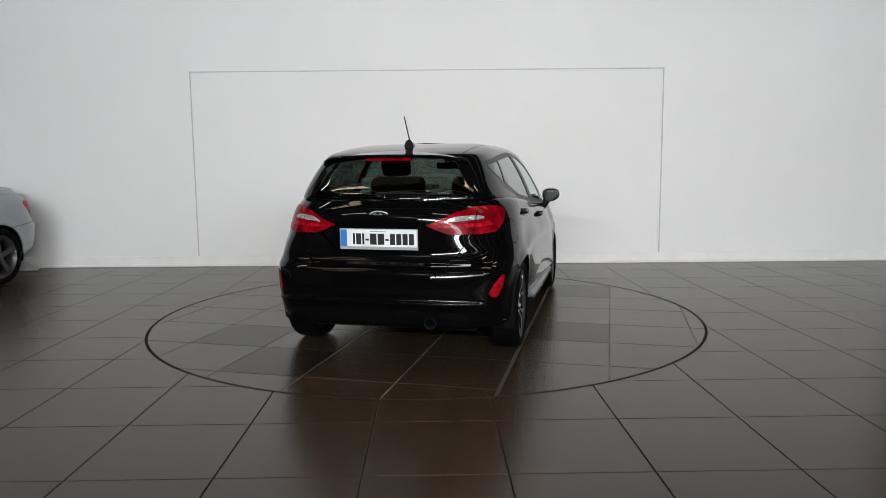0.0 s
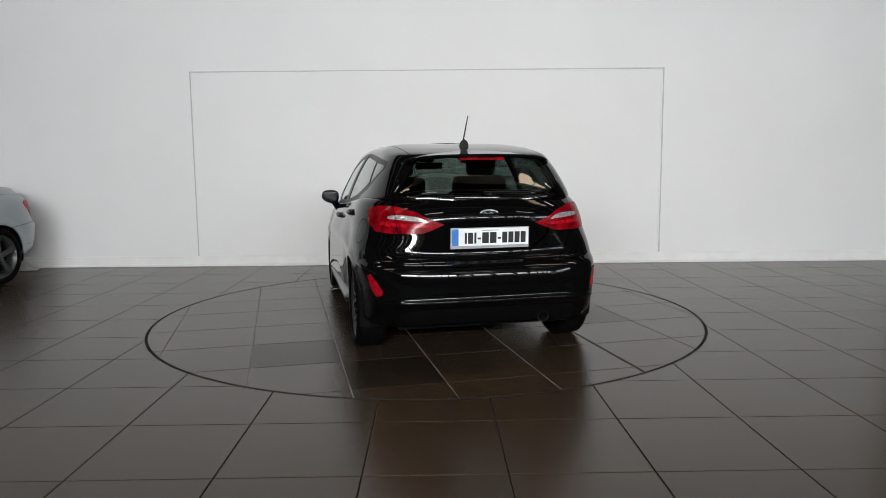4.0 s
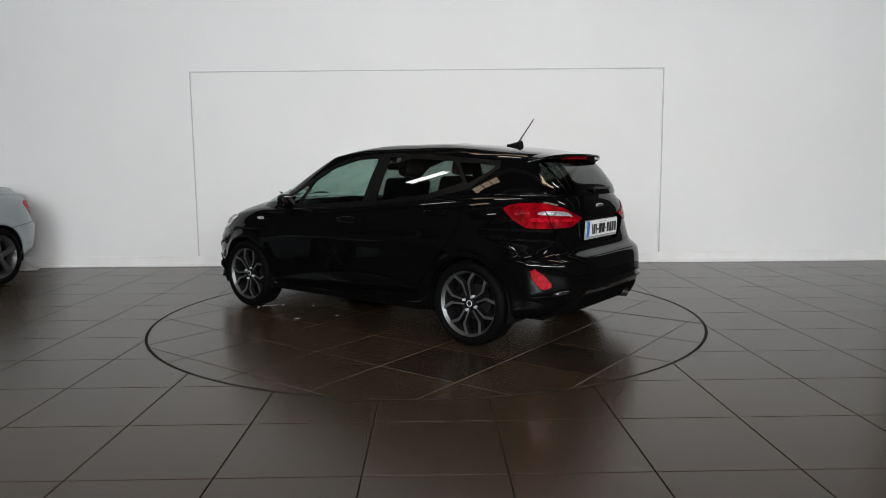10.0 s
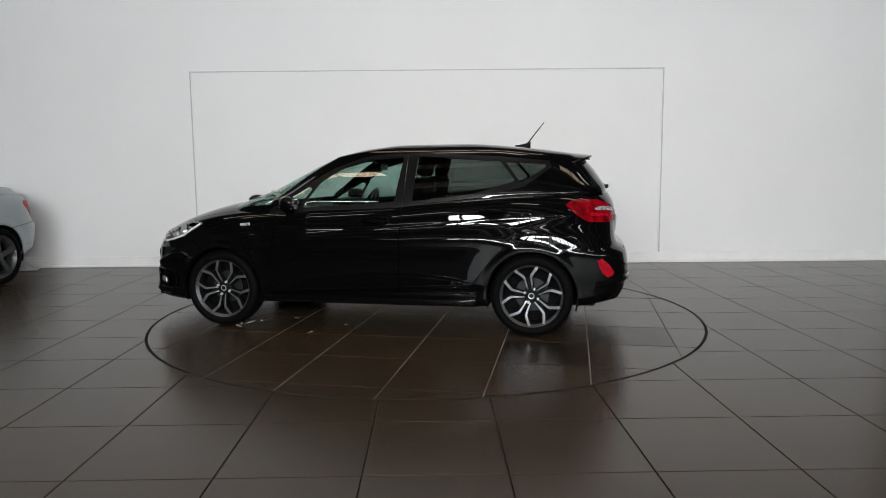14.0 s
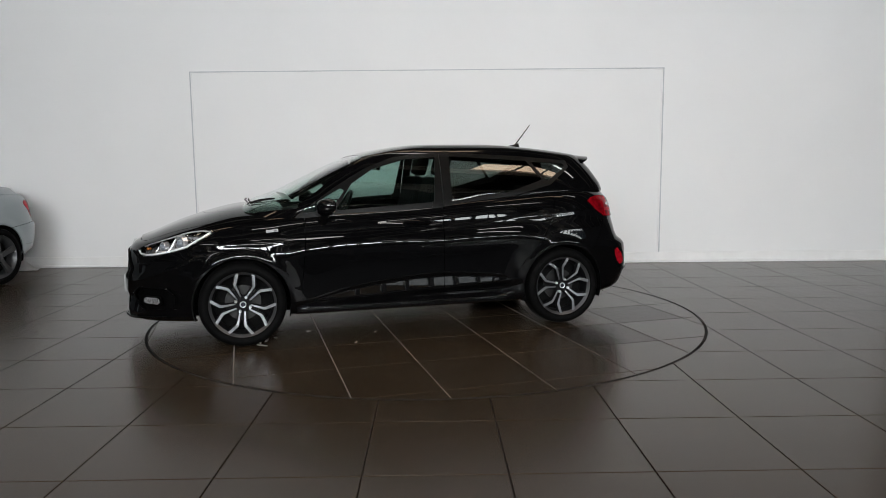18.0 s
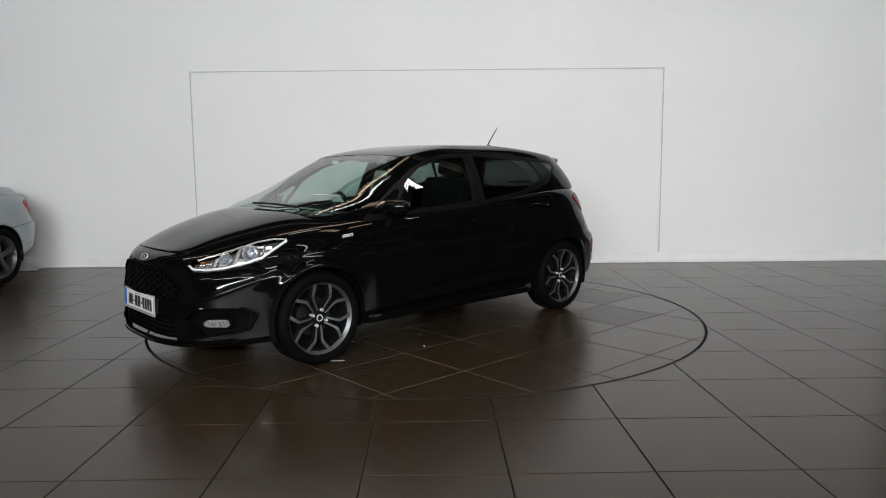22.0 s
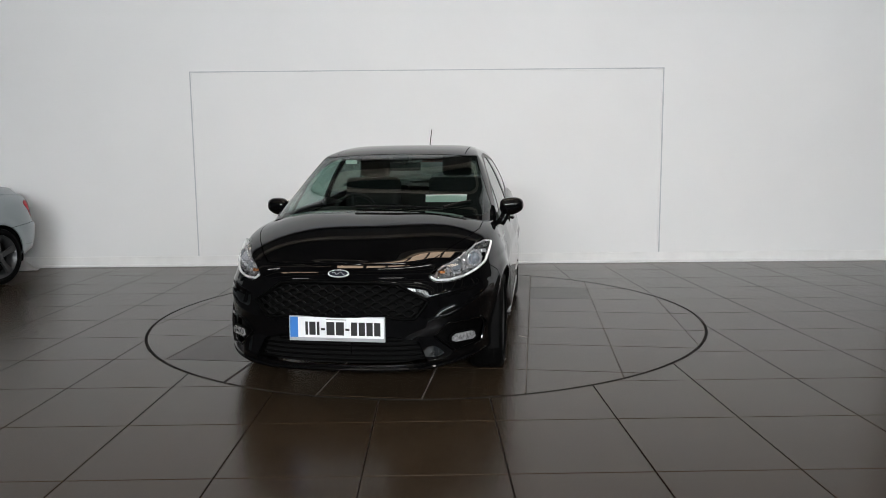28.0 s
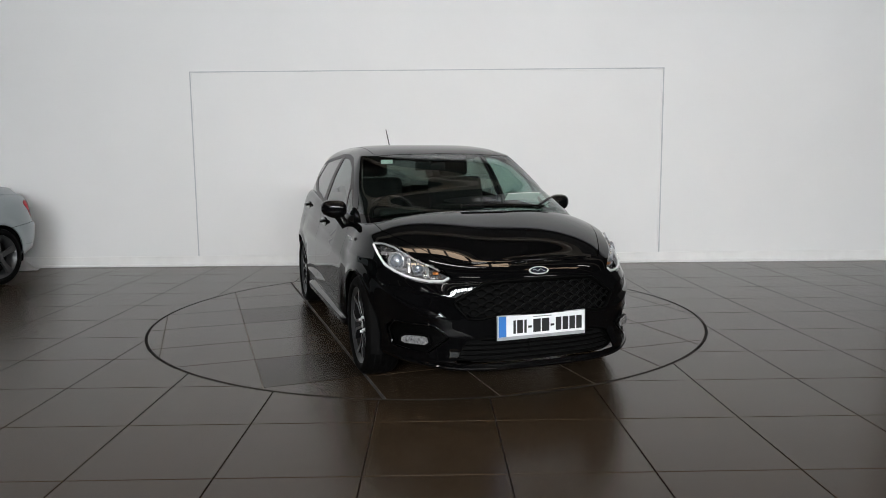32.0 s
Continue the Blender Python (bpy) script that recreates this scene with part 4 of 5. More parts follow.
car = empty("hatchback_car")
tagged(car, "glossy black five-door hatchback car on the turntable", "car")
for s, side in ((1, "left"), (-1, "right")):
    lower.panel("front_fender", "fender", PAINT, car, s)
    for which in ("front", "rear"):
        door = lower.panel("door", "door_" + which, PAINT, car, s, label=which + " door in glossy black")
        upper.panel("window_frame", "door_frame_" + which, SATIN, door, s, 0.01)
        upper.panel("pillar_trim", "pillar_" + which, SATIN, door, s, 0.01, 0.001)
        upper.panel("window", "glass_" + which, GLASS_SIDE if which == "front" else GLASS_PRIVACY, door, s, 0.0, -0.003)
        if which == "front":
            upper.panel("corner_window", "glass_tri", GLASS_SIDE, door, s, 0.0, -0.002)
    lower.panel("rear_quarter", "quarter", PAINT, car, s)
    lower.panel("sill", "sill", PAINT, car, s)
    upper.panel("quarter_window", "glass_quarter", GLASS_PRIVACY, car, s, 0.0, -0.003)
    upper.panel("roof_pillar", "frame", PAINT, car, s)
lower.panel("hood", "hood", PAINT, car)
lower.panel("front_bumper", "bumper_front", PAINT, car)
lower.panel("front_splitter", "lip", GLOSS, car)
lower.panel("rear_bumper", "bumper_rear", PAINT, car)
tailgate = lower.panel("tailgate", "tailgate", PAINT, car)
lower.panel("plate_recess", "recess", PAINT, tailgate, 0, -0.020, -0.020)
lower.panel("rear_valance", "valance", VALANCE, car, 0, 0.02, 0.002, "textured black plastic valance")
upper.panel("roof", "roof", PAINT, car)
upper.panel("windscreen", "screen", GLASS, car, 0, 0.0, -0.002)
upper.panel("rear_window", "back_glass", GLASS_BACK, tailgate, 0, 0.0, -0.002)
lower.panel("fuel_flap", "flap", PAINT, car, 1)
flap_r = lower.groups.get("flap", [])
lower.groups["flap_right"] = flap_r
lower.panel("body_side_patch", "flap_right", PAINT, car, -1, 0.0)


def wheel(parent, x, y, side, radius=WHEEL_R, rim_r=0.2335, wide=0.205, hub=HUB_Z, steer=0.0, clock=132.0, nuts=4):
    """A wheel whose outer face looks along side * y; built about its hub."""
    m = pose(x, y, hub, 0, 0, (0 if side > 0 else 180) + steer)
    bm = bmesh.new()
    h = wide / 2
    prof = [(rim_r + 0.004, -h + 0.012), (rim_r - 0.012, -h + 0.02), (rim_r - 0.022, -h + 0.05), (rim_r - 0.03, -0.02), (rim_r - 0.024, h - 0.05), (rim_r - 0.010, h - 0.026), (rim_r + 0.001, h - 0.014), (rim_r + 0.005, h - 0.010), (rim_r + 0.006, h - 0.016)]
    lathe(bm, prof, 48)
    ob = part("wheel", bm, ALLOY_DARK, parent, "dark silver alloy wheel with Y-shaped spokes", smooth=True, m=m)
    bm = bmesh.new()
    lathe(bm, [(rim_r - 0.016, h - 0.030), (rim_r - 0.004, h - 0.018), (rim_r + 0.002, h - 0.0125), (rim_r + 0.0062, h - 0.0085), (rim_r + 0.0068, h - 0.014)], 48)
    part("rim_lip", bm, RIM_DARK, ob, smooth=True)
    bm = bmesh.new()
    r = radius
    lathe(bm, [(rim_r + 0.002, -h + 0.010), (rim_r + 0.014, -h), (r - 0.045, -h - 0.006), (r - 0.018, -h + 0.004), (r - 0.004, -h + 0.022), (r, -0.06), (r, 0.06), (r - 0.004, h - 0.022), (r - 0.010, h - 0.010), (r - 0.018, h - 0.004), (rim_r + 0.56 * (r - rim_r), h + 0.006), (rim_r + 0.36 * (r - rim_r), h + 0.005), (rim_r + 0.15 * (r - rim_r), h), (rim_r + 0.003, h - 0.008)], 64)
    part("tyre", bm, TYRE, ob, "black low-profile rubber tyre", smooth=True)
    bm = bmesh.new()
    for k in (-0.055, -0.02, 0.02, 0.055):
        lathe(bm, [(r - 0.002, k - 0.004), (r + 0.0006, k - 0.004), (r + 0.0006, k + 0.004), (r - 0.002, k + 0.004)], 64)
    part("tread_groove", bm, INNER, ob)
    bm = bmesh.new()
    lathe(bm, [(0.05, 0.0), (0.05, -0.008), (0.128, -0.008), (0.128, -0.024), (0.05, -0.024)], 40)
    part("brake_disc", bm, DISC, ob, smooth=True)
    bm = bmesh.new()
    lathe(bm, [(0.001, -0.03), (rim_r - 0.026, -0.03)], 32)
    part("backing_plate", bm, INNER, ob)
    face = h - 0.028
    for k in range(5):
        a = radians(clock + 72 * k)
        turn = Matrix.Rotation(-a, 4, "Y")
        bm = bmesh.new()

        def bar(points, widths, heights, flat=0.33):
            rings = []
            for (px, pz), wd, ht in zip(points, widths, heights):
                rings.append((px, pz, wd, ht))
            vs = []
            for i, (px, pz, wd, ht) in enumerate(rings):
                q0, q1 = rings[max(i - 1, 0)], rings[min(i + 1, len(rings) - 1)]
                dx, dz = q1[0] - q0[0], q1[1] - q0[1]
                n = math.hypot(dx, dz)
                nx, nz = -dz / n, dx / n
                vs.append([bm.verts.new((px + nx * o * wd, ht + dy, pz + nz * o * wd)) for o, dy in ((-0.56, -0.034), (-0.5, -0.012), (-flat, 0.0), (flat, 0.0), (0.5, -0.012), (0.56, -0.034))])
            for p, q in zip(vs, vs[1:]):
                for i in range(6):
                    bm.faces.new((p[i], p[(i + 1) % 6], q[(i + 1) % 6], q[i]))
            bm.faces.new(vs[0][::-1])
            bm.faces.new(vs[-1])

        pol = lambda rr, deg: (rr * math.cos(radians(deg)), rr * math.sin(radians(deg)))
        for s in (-1, 1):
            f = rim_r / 0.2335
            bar([pol(0.040 * f, 20 * s), pol(0.075 * f, 14 * s), pol(0.120 * f, 11 * s), pol(0.146 * f, 10.3 * s), pol(0.158 * f, 11.2 * s), pol(0.203 * f, 19 * s), pol(rim_r - 0.005, 22.0 * s)],
                [0.020, 0.021, 0.024, 0.028, 0.031, 0.031, 0.033], [face - 0.014, face - 0.006, face - 0.001, face + 0.003, face + 0.005, face + 0.007, face + 0.006])
        for v in bm.verts:
            v.co = turn @ v.co
        spoke = part("spoke", bm, ALLOY_DARK, ob)
        bm = bmesh.new()
        for s in (-1, 1):
            f = rim_r / 0.2335
            bar([pol(0.050 * f, 18 * s), pol(0.075 * f, 14 * s), pol(0.120 * f, 11 * s), pol(0.146 * f, 10.3 * s), pol(0.158 * f, 11.2 * s), pol(0.203 * f, 19 * s), pol(rim_r - 0.006, 22.0 * s)],
                [0.012, 0.014, 0.017, 0.021, 0.024, 0.024, 0.026], [face - 0.012, face - 0.004, face + 0.001, face + 0.005, face + 0.007, face + 0.009, face + 0.008], 0.42)
        for v in bm.verts:
            v.co = turn @ v.co
        part("spoke_face", bm, ALLOY, spoke, "machined silver face")
        bm = bmesh.new()
        bar([pol(0.05, 0), pol(0.10, 0), pol(0.112, 0)], [0.014, 0.012, 0.010], [face - 0.014] * 3)
        for v in bm.verts:
            v.co = turn @ v.co
        part("spoke_web", bm, ALLOY_DARK, ob)
        if k >= nuts:
            continue
        bm = bmesh.new()
        rn, an = 0.054, radians(114 + 360 / nuts * k)
        lathe(bm, [(0.001, 0.020), (0.008, 0.019), (0.0105, 0.013), (0.0115, -0.02)], 8)
        for v in bm.verts:
            v.co += Vector((rn * math.cos(an), face - 0.012, rn * math.sin(an)))
        part("wheel_nut", bm, RIM_SILVER, ob, smooth=True)
    bm = bmesh.new()
    lathe(bm, [(0.001, face - 0.004), (0.022, face - 0.005), (0.029, face - 0.008), (0.033, face - 0.014), (0.060, face - 0.020), (0.066, face - 0.04)], 28)
    hubp = part("hub", bm, ALLOY_DARK, ob, smooth=True)
    bm = bmesh.new()
    lathe(bm, [(0.001, face - 0.002), (0.020, face - 0.0025), (0.024, face - 0.006)], 24)
    part("hub_cap", bm, BADGE, ob, smooth=True)
    bm = bmesh.new()
    lathe(bm, [(0.017, face - 0.002), (0.0215, face - 0.0005), (0.0235, face - 0.004)], 24)
    part("hub_ring", bm, RIM_SILVER, ob, smooth=True)
    return ob


for x in (AXLE, -AXLE):
    for s in (1, -1):
        wheel(car, x, s * 0.742, s, clock=132.0 if x > 0 else 151.0)

# ---------------------------------------------------------------- what is fitted to the hatchback's body
def nose_x(y, z):
    """How far forward the body reaches at a place seen from the front."""
    w = np.clip((z - 0.19) / (0.75 - 0.19), 0, 1)
    b, n = float(width(w)), 2.75 + 0.25 * (1 - w)
    return 0.95 + (float(nose(w)) - 0.95) * (1 - min(abs(y) / b, 0.999) ** n) ** (1 / n)


def tail_x(y, z):
    w = np.clip((z - 0.285) / (1.055 - 0.285), 0, 1)
    b = float(width(w))
    return -0.95 + (float(tail(w)) + 0.95) * (1 - min(abs(y) / b, 0.999) ** 3.3) ** (1 / 3.3)


def side_y(x, z):
    """How far out the body's side reaches."""
    w = float((z - z_low(x)) / (z_top(x) - z_low(x)))
    y = np.array([float(width(w))])
    y = y + flanks(np.array([x]), y, np.array([z]))
    return float(y[0] * (1 - 0.095 * w ** 3 * np.clip((-x - 0.6) / 1.1, 0, 1) ** 1.5))


# wheel wells, floor pan and the dark bulk behind the grilles
for x in (AXLE, -AXLE):
    for s in (1, -1):
        bm = bmesh.new()
        lathe(bm, [(0.352, 0.40), (0.352, 0.79), (0.337, 0.832)], 28, pose(x, 0, HUB_Z) @ Matrix.Diagonal((1, s, 1, 1)), arc=(radians(-18), radians(198)))
        lathe(bm, [(0.001, 0.40), (0.352, 0.40)], 28, pose(x, 0, HUB_Z) @ Matrix.Diagonal((1, s, 1, 1)), arc=(radians(-12), radians(192)))
        part("wheel_well", bm, INNER, car, smooth=True)
bm = bmesh.new()
box(bm, (-1.72, -0.60, 0.20), (1.80, 0.60, 0.26), 0.02)
part("floor_pan", bm, INNER, car)
bm = bmesh.new()
box(bm, (1.56, -0.56, 0.235), (1.93, 0.56, 0.58), 0.03)
box(bm, (0.88, -0.40, 0.25), (1.60, 0.40, 0.66), 0.03)
part("engine_bay", bm, INNER, car)
bm = bmesh.new()
box(bm, (-0.86, -0.765, 0.24), (0.86, 0.765, 0.80), 0.02)
box(bm, (-1.72, -0.42, 0.24), (-0.8, 0.42, 0.80), 0.02)
box(bm, (-1.76, -0.62, 0.66), (-0.8, 0.62, 0.84), 0.02)
box(bm, (-1.68, -0.60, 0.82), (-1.30, 0.60, 1.0), 0.02)
part("cabin_tub", bm, INNER, car)

# headlamps: a deep smoked bowl, two lens units, bright fins, light guides and a clear cover
for s in (1, -1):
    lamp = lower.panel("headlamp", "headlamp", BOWL, car, s, -0.05, -0.05, "clear headlamp with chromed units and white light guide")
    lower.panel("lens", "headlamp", LENS, lamp, s, 0.0, 0.0)
    for (x, y, z), r in (((1.650, 0.690, 0.752), 0.046), ((1.775, 0.600, 0.722), 0.032)):
        m = Matrix.Translation((x, s * y, z)) @ Matrix.Rotation(radians(-52 * s), 4, "Z") @ Matrix.Diagonal((1, s, 1, 1))
        bm = bmesh.new()
        lathe(bm, [(0.001, 0.034), (r * 0.45, 0.030), (r * 0.72, 0.016), (r * 0.78, 0.0)], 24, m)
        part("projector", bm, PROJECTOR, lamp, "blue-grey projector lens", smooth=True)
        bm = bmesh.new()
        lathe(bm, [(r * 0.78, 0.0), (r * 0.98, 0.016), (r * 1.12, 0.012), (r * 1.22, -0.02)], 24, m)
        part("bezel", bm, REFLECTOR, lamp, smooth=True)
    for (x0, y0, z0), (x1, y1, z1) in (((1.735, 0.642, 0.690), (1.675, 0.622, 0.800)), ((1.835, 0.565, 0.676), (1.775, 0.548, 0.765))):
        bm = bmesh.new()
        tube(bm, [(x0, s * y0, z0), (x1, s * y1, z1)], 0.011, 6)
        part("fin", bm, REFLECTOR, lamp)
    # faceted chrome between the units, and an amber block at the inner tip
    for k, (x, y, z, a, b) in enumerate(((1.700, 0.668, 0.706, 0.050, 0.020), (1.640, 0.712, 0.712, 0.045, 0.018), (1.590, 0.700, 0.790, 0.050, 0.016), (1.675, 0.640, 0.785, 0.045, 0.018),
                                         (1.545, 0.735, 0.785, 0.040, 0.022), (1.795, 0.610, 0.690, 0.050, 0.014))):
        m = Matrix.Translation((x, s * y, z)) @ Matrix.Rotation(radians(48 * s), 4, "Z") @ Matrix.Rotation(radians(-28 + 17 * (k % 3)), 4, "Y")
        part("facet", boxed((-0.010, -a / 2, -b / 2), (0.010, a / 2, b / 2), 0.004, 2, m), REFLECTOR, lamp)
    m = Matrix.Translation((1.885, s * 0.535, 0.706)) @ Matrix.Rotation(radians(40 * s), 4, "Z")
    part("indicator", boxed((-0.012, -0.015, -0.008), (0.012, 0.015, 0.008), 0.004, 2, m), ORANGE, lamp, "amber indicator block")
    for name, rise, thick, t0, t1 in (("light_guide", 0.011, 0.0075, 0.0, 1.0), ("upper_guide", None, 0.006, 0.1, 1.0)):
        pts = []
        for t in np.linspace(t0, t1, 22):
            q = -1.47 + 0.80 * t
            if rise is not None:
                z = float(np.interp(q, [-1.49, -1.44, -1.32, -1.15, -1.00, -0.86, -0.735, -0.65], [0.690, 0.660, 0.655, 0.667, 0.690, 0.720, 0.783, 0.828])) + rise
            else:
                z = float(np.interp(q, [-1.49, -1.44, -1.33, -1.22, -1.06, -0.91, -0.78, -0.67], [0.690, 0.716, 0.746, 0.767, 0.801, 0.835, 0.850, 0.846])) - 0.010
            lo, hi = 0.38, 0.84
            for _ in range(30):
                y = (lo + hi) / 2
                w = min(max((z - 0.19) / (float(z_top(y - q)) - 0.19), 0), 1)
                n = 2.75 + 0.25 * (1 - w)
                b = float(width(w))
                xs = 0.95 + (float(nose(w)) - 0.95) * (1 - min(y / b, 0.999) ** n) ** (1 / n)
                if y - xs < q:
                    lo = y
                else:
                    hi = y
            pts.append((xs - 0.012, s * (y - 0.012), z))
        part(name, tube(bmesh.new(), pts, thick, 6), STRIP if rise is not None else REFLECTOR, lamp, smooth=True)

# upper grille: dark back, wavy bars, surround
lower.panel("grille_back", "grille_up", INNER, car, 0, 0.0, -0.045)
outline = [(-0.325, 0.660), (-0.20, 0.671), (0.20, 0.671), (0.325, 0.660), (0.478, 0.561), (0.412, 0.476), (0.345, 0.473), (0.28, 0.486), (-0.28, 0.486), (-0.345, 0.473), (-0.412, 0.476), (-0.478, 0.561)]


def ring_points(corners, n=14):
    pts = []
    for (y0, z0), (y1, z1) in zip(corners, corners[1:] + corners[:1]):
        for k in range(n):
            y, z = y0 + (y1 - y0) * k / n, z0 + (z1 - z0) * k / n
            pts.append((nose_x(y, z) + 0.001, y, z))
    return pts


loop = ring_points(outline)
grille = part("grille", tube(bmesh.new(), loop + loop[:2], 0.009, 8, ends=False), GRILLE, car, "black honeycomb grille", smooth=True)
z, row = 0.494, 0
while z < 0.664:
    half_w = float(np.interp(z, [0.474, 0.561, 0.660, 0.672], [0.410, 0.474, 0.325, 0.18]))
    pts, y = [], -half_w + 0.01
    while y < half_w - 0.005:
        phase = ((y + (0.042 if row % 2 else 0)) / 0.084) % 1
        wave = 0.0085 * max(-1.0, min(1.0, 9.0 * (abs(phase - 0.5) - 0.25)))
        pts.append((nose_x(y, z) - 0.010, y, z + wave))
        y += 0.007
    part("grille_bar", tube(bmesh.new(), pts, 0.0062, 5), GRILLE_BAR, grille)
    z += 0.0215
    row += 1

# lower grille
low_back = lower.panel("lower_grille", "grille_low", INNER, car, 0, 0.0, -0.05, "black slatted lower grille")
for z in (0.255, 0.281, 0.307, 0.333, 0.359):
    half_w = float(np.interp(z, [0.25, 0.345, 0.365], [0.462, 0.412, 0.31]))
    n = 28
    pts = [(nose_x(y, z) - 0.020, y, z) for y in np.linspace(-half_w, half_w, n)]
    part("grille_slat", tube(bmesh.new(), pts, 0.0060, 6), GRILLE, low_back)
part("radar_cover", boxed((2.035, -0.065, 0.262), (2.070, 0.065, 0.345), 0.006), INNER, car)

# a blade along the foot of the bumper, swept up at its ends
blade = []
for y in np.linspace(-0.72, 0.72, 49):
    z = 0.206 + 0.030 * max(abs(y) - 0.46, 0) / 0.26
    blade.append((nose_x(y, z) + 0.006, y * 1.012, z))
part("splitter_blade", tube(bmesh.new(), blade, 0.0115, 8), PAINT, car, "glossy black splitter blade", smooth=True)

# fog lamps in their pockets
for s in (1, -1):
    pocket = lower.panel("fog_lamp_pocket", "fog", GRILLE, car, s, -0.028, -0.028)
    y, z = 0.645, 0.345
    m = Matrix.Translation((nose_x(y, z) - 0.020, s * y, z)) @ Matrix.Rotation(radians(44 * s), 4, "Z") @ Matrix.Diagonal((1, 1.35, 0.86, 1))
    bm = bmesh.new()
    shape = [(-0.062, -0.014), (-0.045, -0.027), (0.045, -0.027), (0.060, -0.012), (0.055, 0.022), (0.035, 0.029), (-0.04, 0.026), (-0.06, 0.010)]
    prism(bm, shape, 0.02, m @ Matrix(((0, 0, 1, 0), (1, 0, 0, 0), (0, 1, 0, 0), (0, 0, 0, 1))), 0.004)
    fog = part("fog_lamp", bm, FOG_LENS, pocket, "clear front fog lamp")
    bm = bmesh.new()
    rim = []
    corners = [(0.507, 0.380), (0.575, 0.438), (0.735, 0.436), (0.752, 0.385), (0.735, 0.288), (0.612, 0.280)]
    for (y0, z0), (y1, z1) in zip(corners, corners[1:] + corners[:1]):
        for k in range(8):
            yy, zz = y0 + (y1 - y0) * k / 8, z0 + (z1 - z0) * k / 8
            rim.append((nose_x(yy, zz) + 0.004, s * (yy + 0.004), zz))
    part("pocket_rim", tube(bmesh.new(), rim + rim[:2], 0.006, 6, ends=False), PAINT, pocket, smooth=True)
    bm = bmesh.new()
    big = [(a * 1.22, b * 1.3) for a, b in shape]
    prism(bm, big, 0.012, m @ Matrix(((0, 0, 1, 0), (1, 0, 0, 0), (0, 1, 0, 0), (0, 0, 0, 1))), 0.003)
    part("fog_bezel", bm, GRILLE, pocket)

# tail lamps
for s in (1, -1):
    for group, host in (("tail_outer", car), ("tail_inner", tailgate)):
        lamp = lower.panel("tail_lamp", group, RED, host, s, 0.03, 0.006, "red tail lamp with a clear band")
        clear = lower.panel("clear_band", group + "_clear", CLEAR_LAMP, lamp, s, 0.01, 0.0075)
        lower.panel("red_light_guide", group + "_guide", RED_BRIGHT, lamp, s, 0.01, 0.0075, "brighter red light guide")
        dark = lower.panel("lamp_line", group + "_line", REFLECTOR, lamp, s, 0.006, 0.009)
    lower.panel("rear_reflector", "reflector", RED_BRIGHT, car, s, 0.012, 0.004, "bright red rear reflector")


# number plates with their frames; the writing is left as bars
def number_plate(m, parent):
    plate = part("number_plate", boxed((-0.264, -0.064, 0), (0.264, 0.072, 0.012), 0.004), PLATE_FRAME, parent, "white number plate with a blue band in a grey frame", m=m)
    part("plate_face", boxed((-0.258, -0.044, 0.012), (0.258, 0.067, 0.0145), 0.0006), PLATE, plate)
    part("blue_band", boxed((-0.257, -0.0435, 0.0145), (-0.213, 0.0665, 0.0152)), BLUE, plate)
    x = -0.172
    for k, wide in enumerate((0.014, 0.034, 0.014, 0, 0.044, 0.044, 0, 0.034, 0.034, 0.034, 0.034)):
        if not wide:
            part("dash", boxed((x, -0.004, 0.0145), (x + 0.022, 0.008, 0.0153)), INK, plate)
            x += 0.031
            continue
        part("character_bar", boxed((x, -0.030, 0.0145), (x + wide, 0.042, 0.0153)), INK, plate)
        x += wide + 0.008
    part("county_bar", boxed((-0.055, 0.052, 0.0145), (0.055, 0.057, 0.0151)), GREY_INK, plate)
    part("dealer_bar", boxed((-0.06, -0.057, 0.0119), (0.06, -0.052, 0.0124)), GREY_INK, plate)
    return plate


to_front = Matrix(((0, 0, 1, 0), (1, 0, 0, 0), (0, 1, 0, 0), (0, 0, 0, 1)))
to_rear = Matrix(((0, 0, -1, 0), (-1, 0, 0, 0), (0, 1, 0, 0), (0, 0, 0, 1)))
number_plate(Matrix.Translation((2.092, -0.003, 0.420)) @ Matrix.Rotation(radians(-1), 4, "Y") @ to_front, car)
number_plate(Matrix.Translation((-1.866, 0.007, 0.813)) @ Matrix.Rotation(radians(-3), 4, "Y") @ to_rear, tailgate)


# oval badges, drawn plain
def badge(m, parent, wide, high):
    bm = bmesh.new()
    oval = [(wide / 2 * math.cos(a), high / 2 * math.sin(a)) for a in np.linspace(0, 2 * math.pi, 33)[:-1]]
    prism(bm, oval, 0.006, m, 0.002)
    ob = part("badge", bm, RIM_SILVER, parent, "oval chrome-rimmed badge", smooth=True)
    bm = bmesh.new()
    prism(bm, [(a * 0.86, b * 0.74) for a, b in oval], 0.0072, m)
    part("badge_field", bm, BADGE, ob)
    bm = bmesh.new()
    pts = [m @ Vector((wide * 0.30 * (t - 0.5) * 2, high * 0.14 * math.sin(t * 12), 0.0076)) for t in np.linspace(0, 1, 24)]
    tube(bm, pts, high * 0.028, 5)
    part("badge_mark", bm, RIM_SILVER, ob)


badge(Matrix.Translation((2.049, 0.0, 0.714)) @ Matrix.Rotation(radians(-36), 4, "Y") @ to_front, car, 0.118, 0.047)
badge(Matrix.Translation((-1.852, 0.008, 0.975)) @ Matrix.Rotation(radians(-8), 4, "Y") @ to_rear, tailgate, 0.125, 0.050)
for k in range(6):
    y = 0.468 - 0.028 * k
    bm = boxed((-0.002, -0.010 - 0.001 * (k % 2), -0.009), (0.002, 0.008, 0.007 + 0.003 * (k == 0)), 0.001, 1)
    part("script_letter_bar", bm, PLATE_FRAME, tailgate, m=Matrix.Translation((tail_x(y, 0.722) - 0.003, y, 0.722)) @ Matrix.Rotation(radians(-14), 4, "X"))
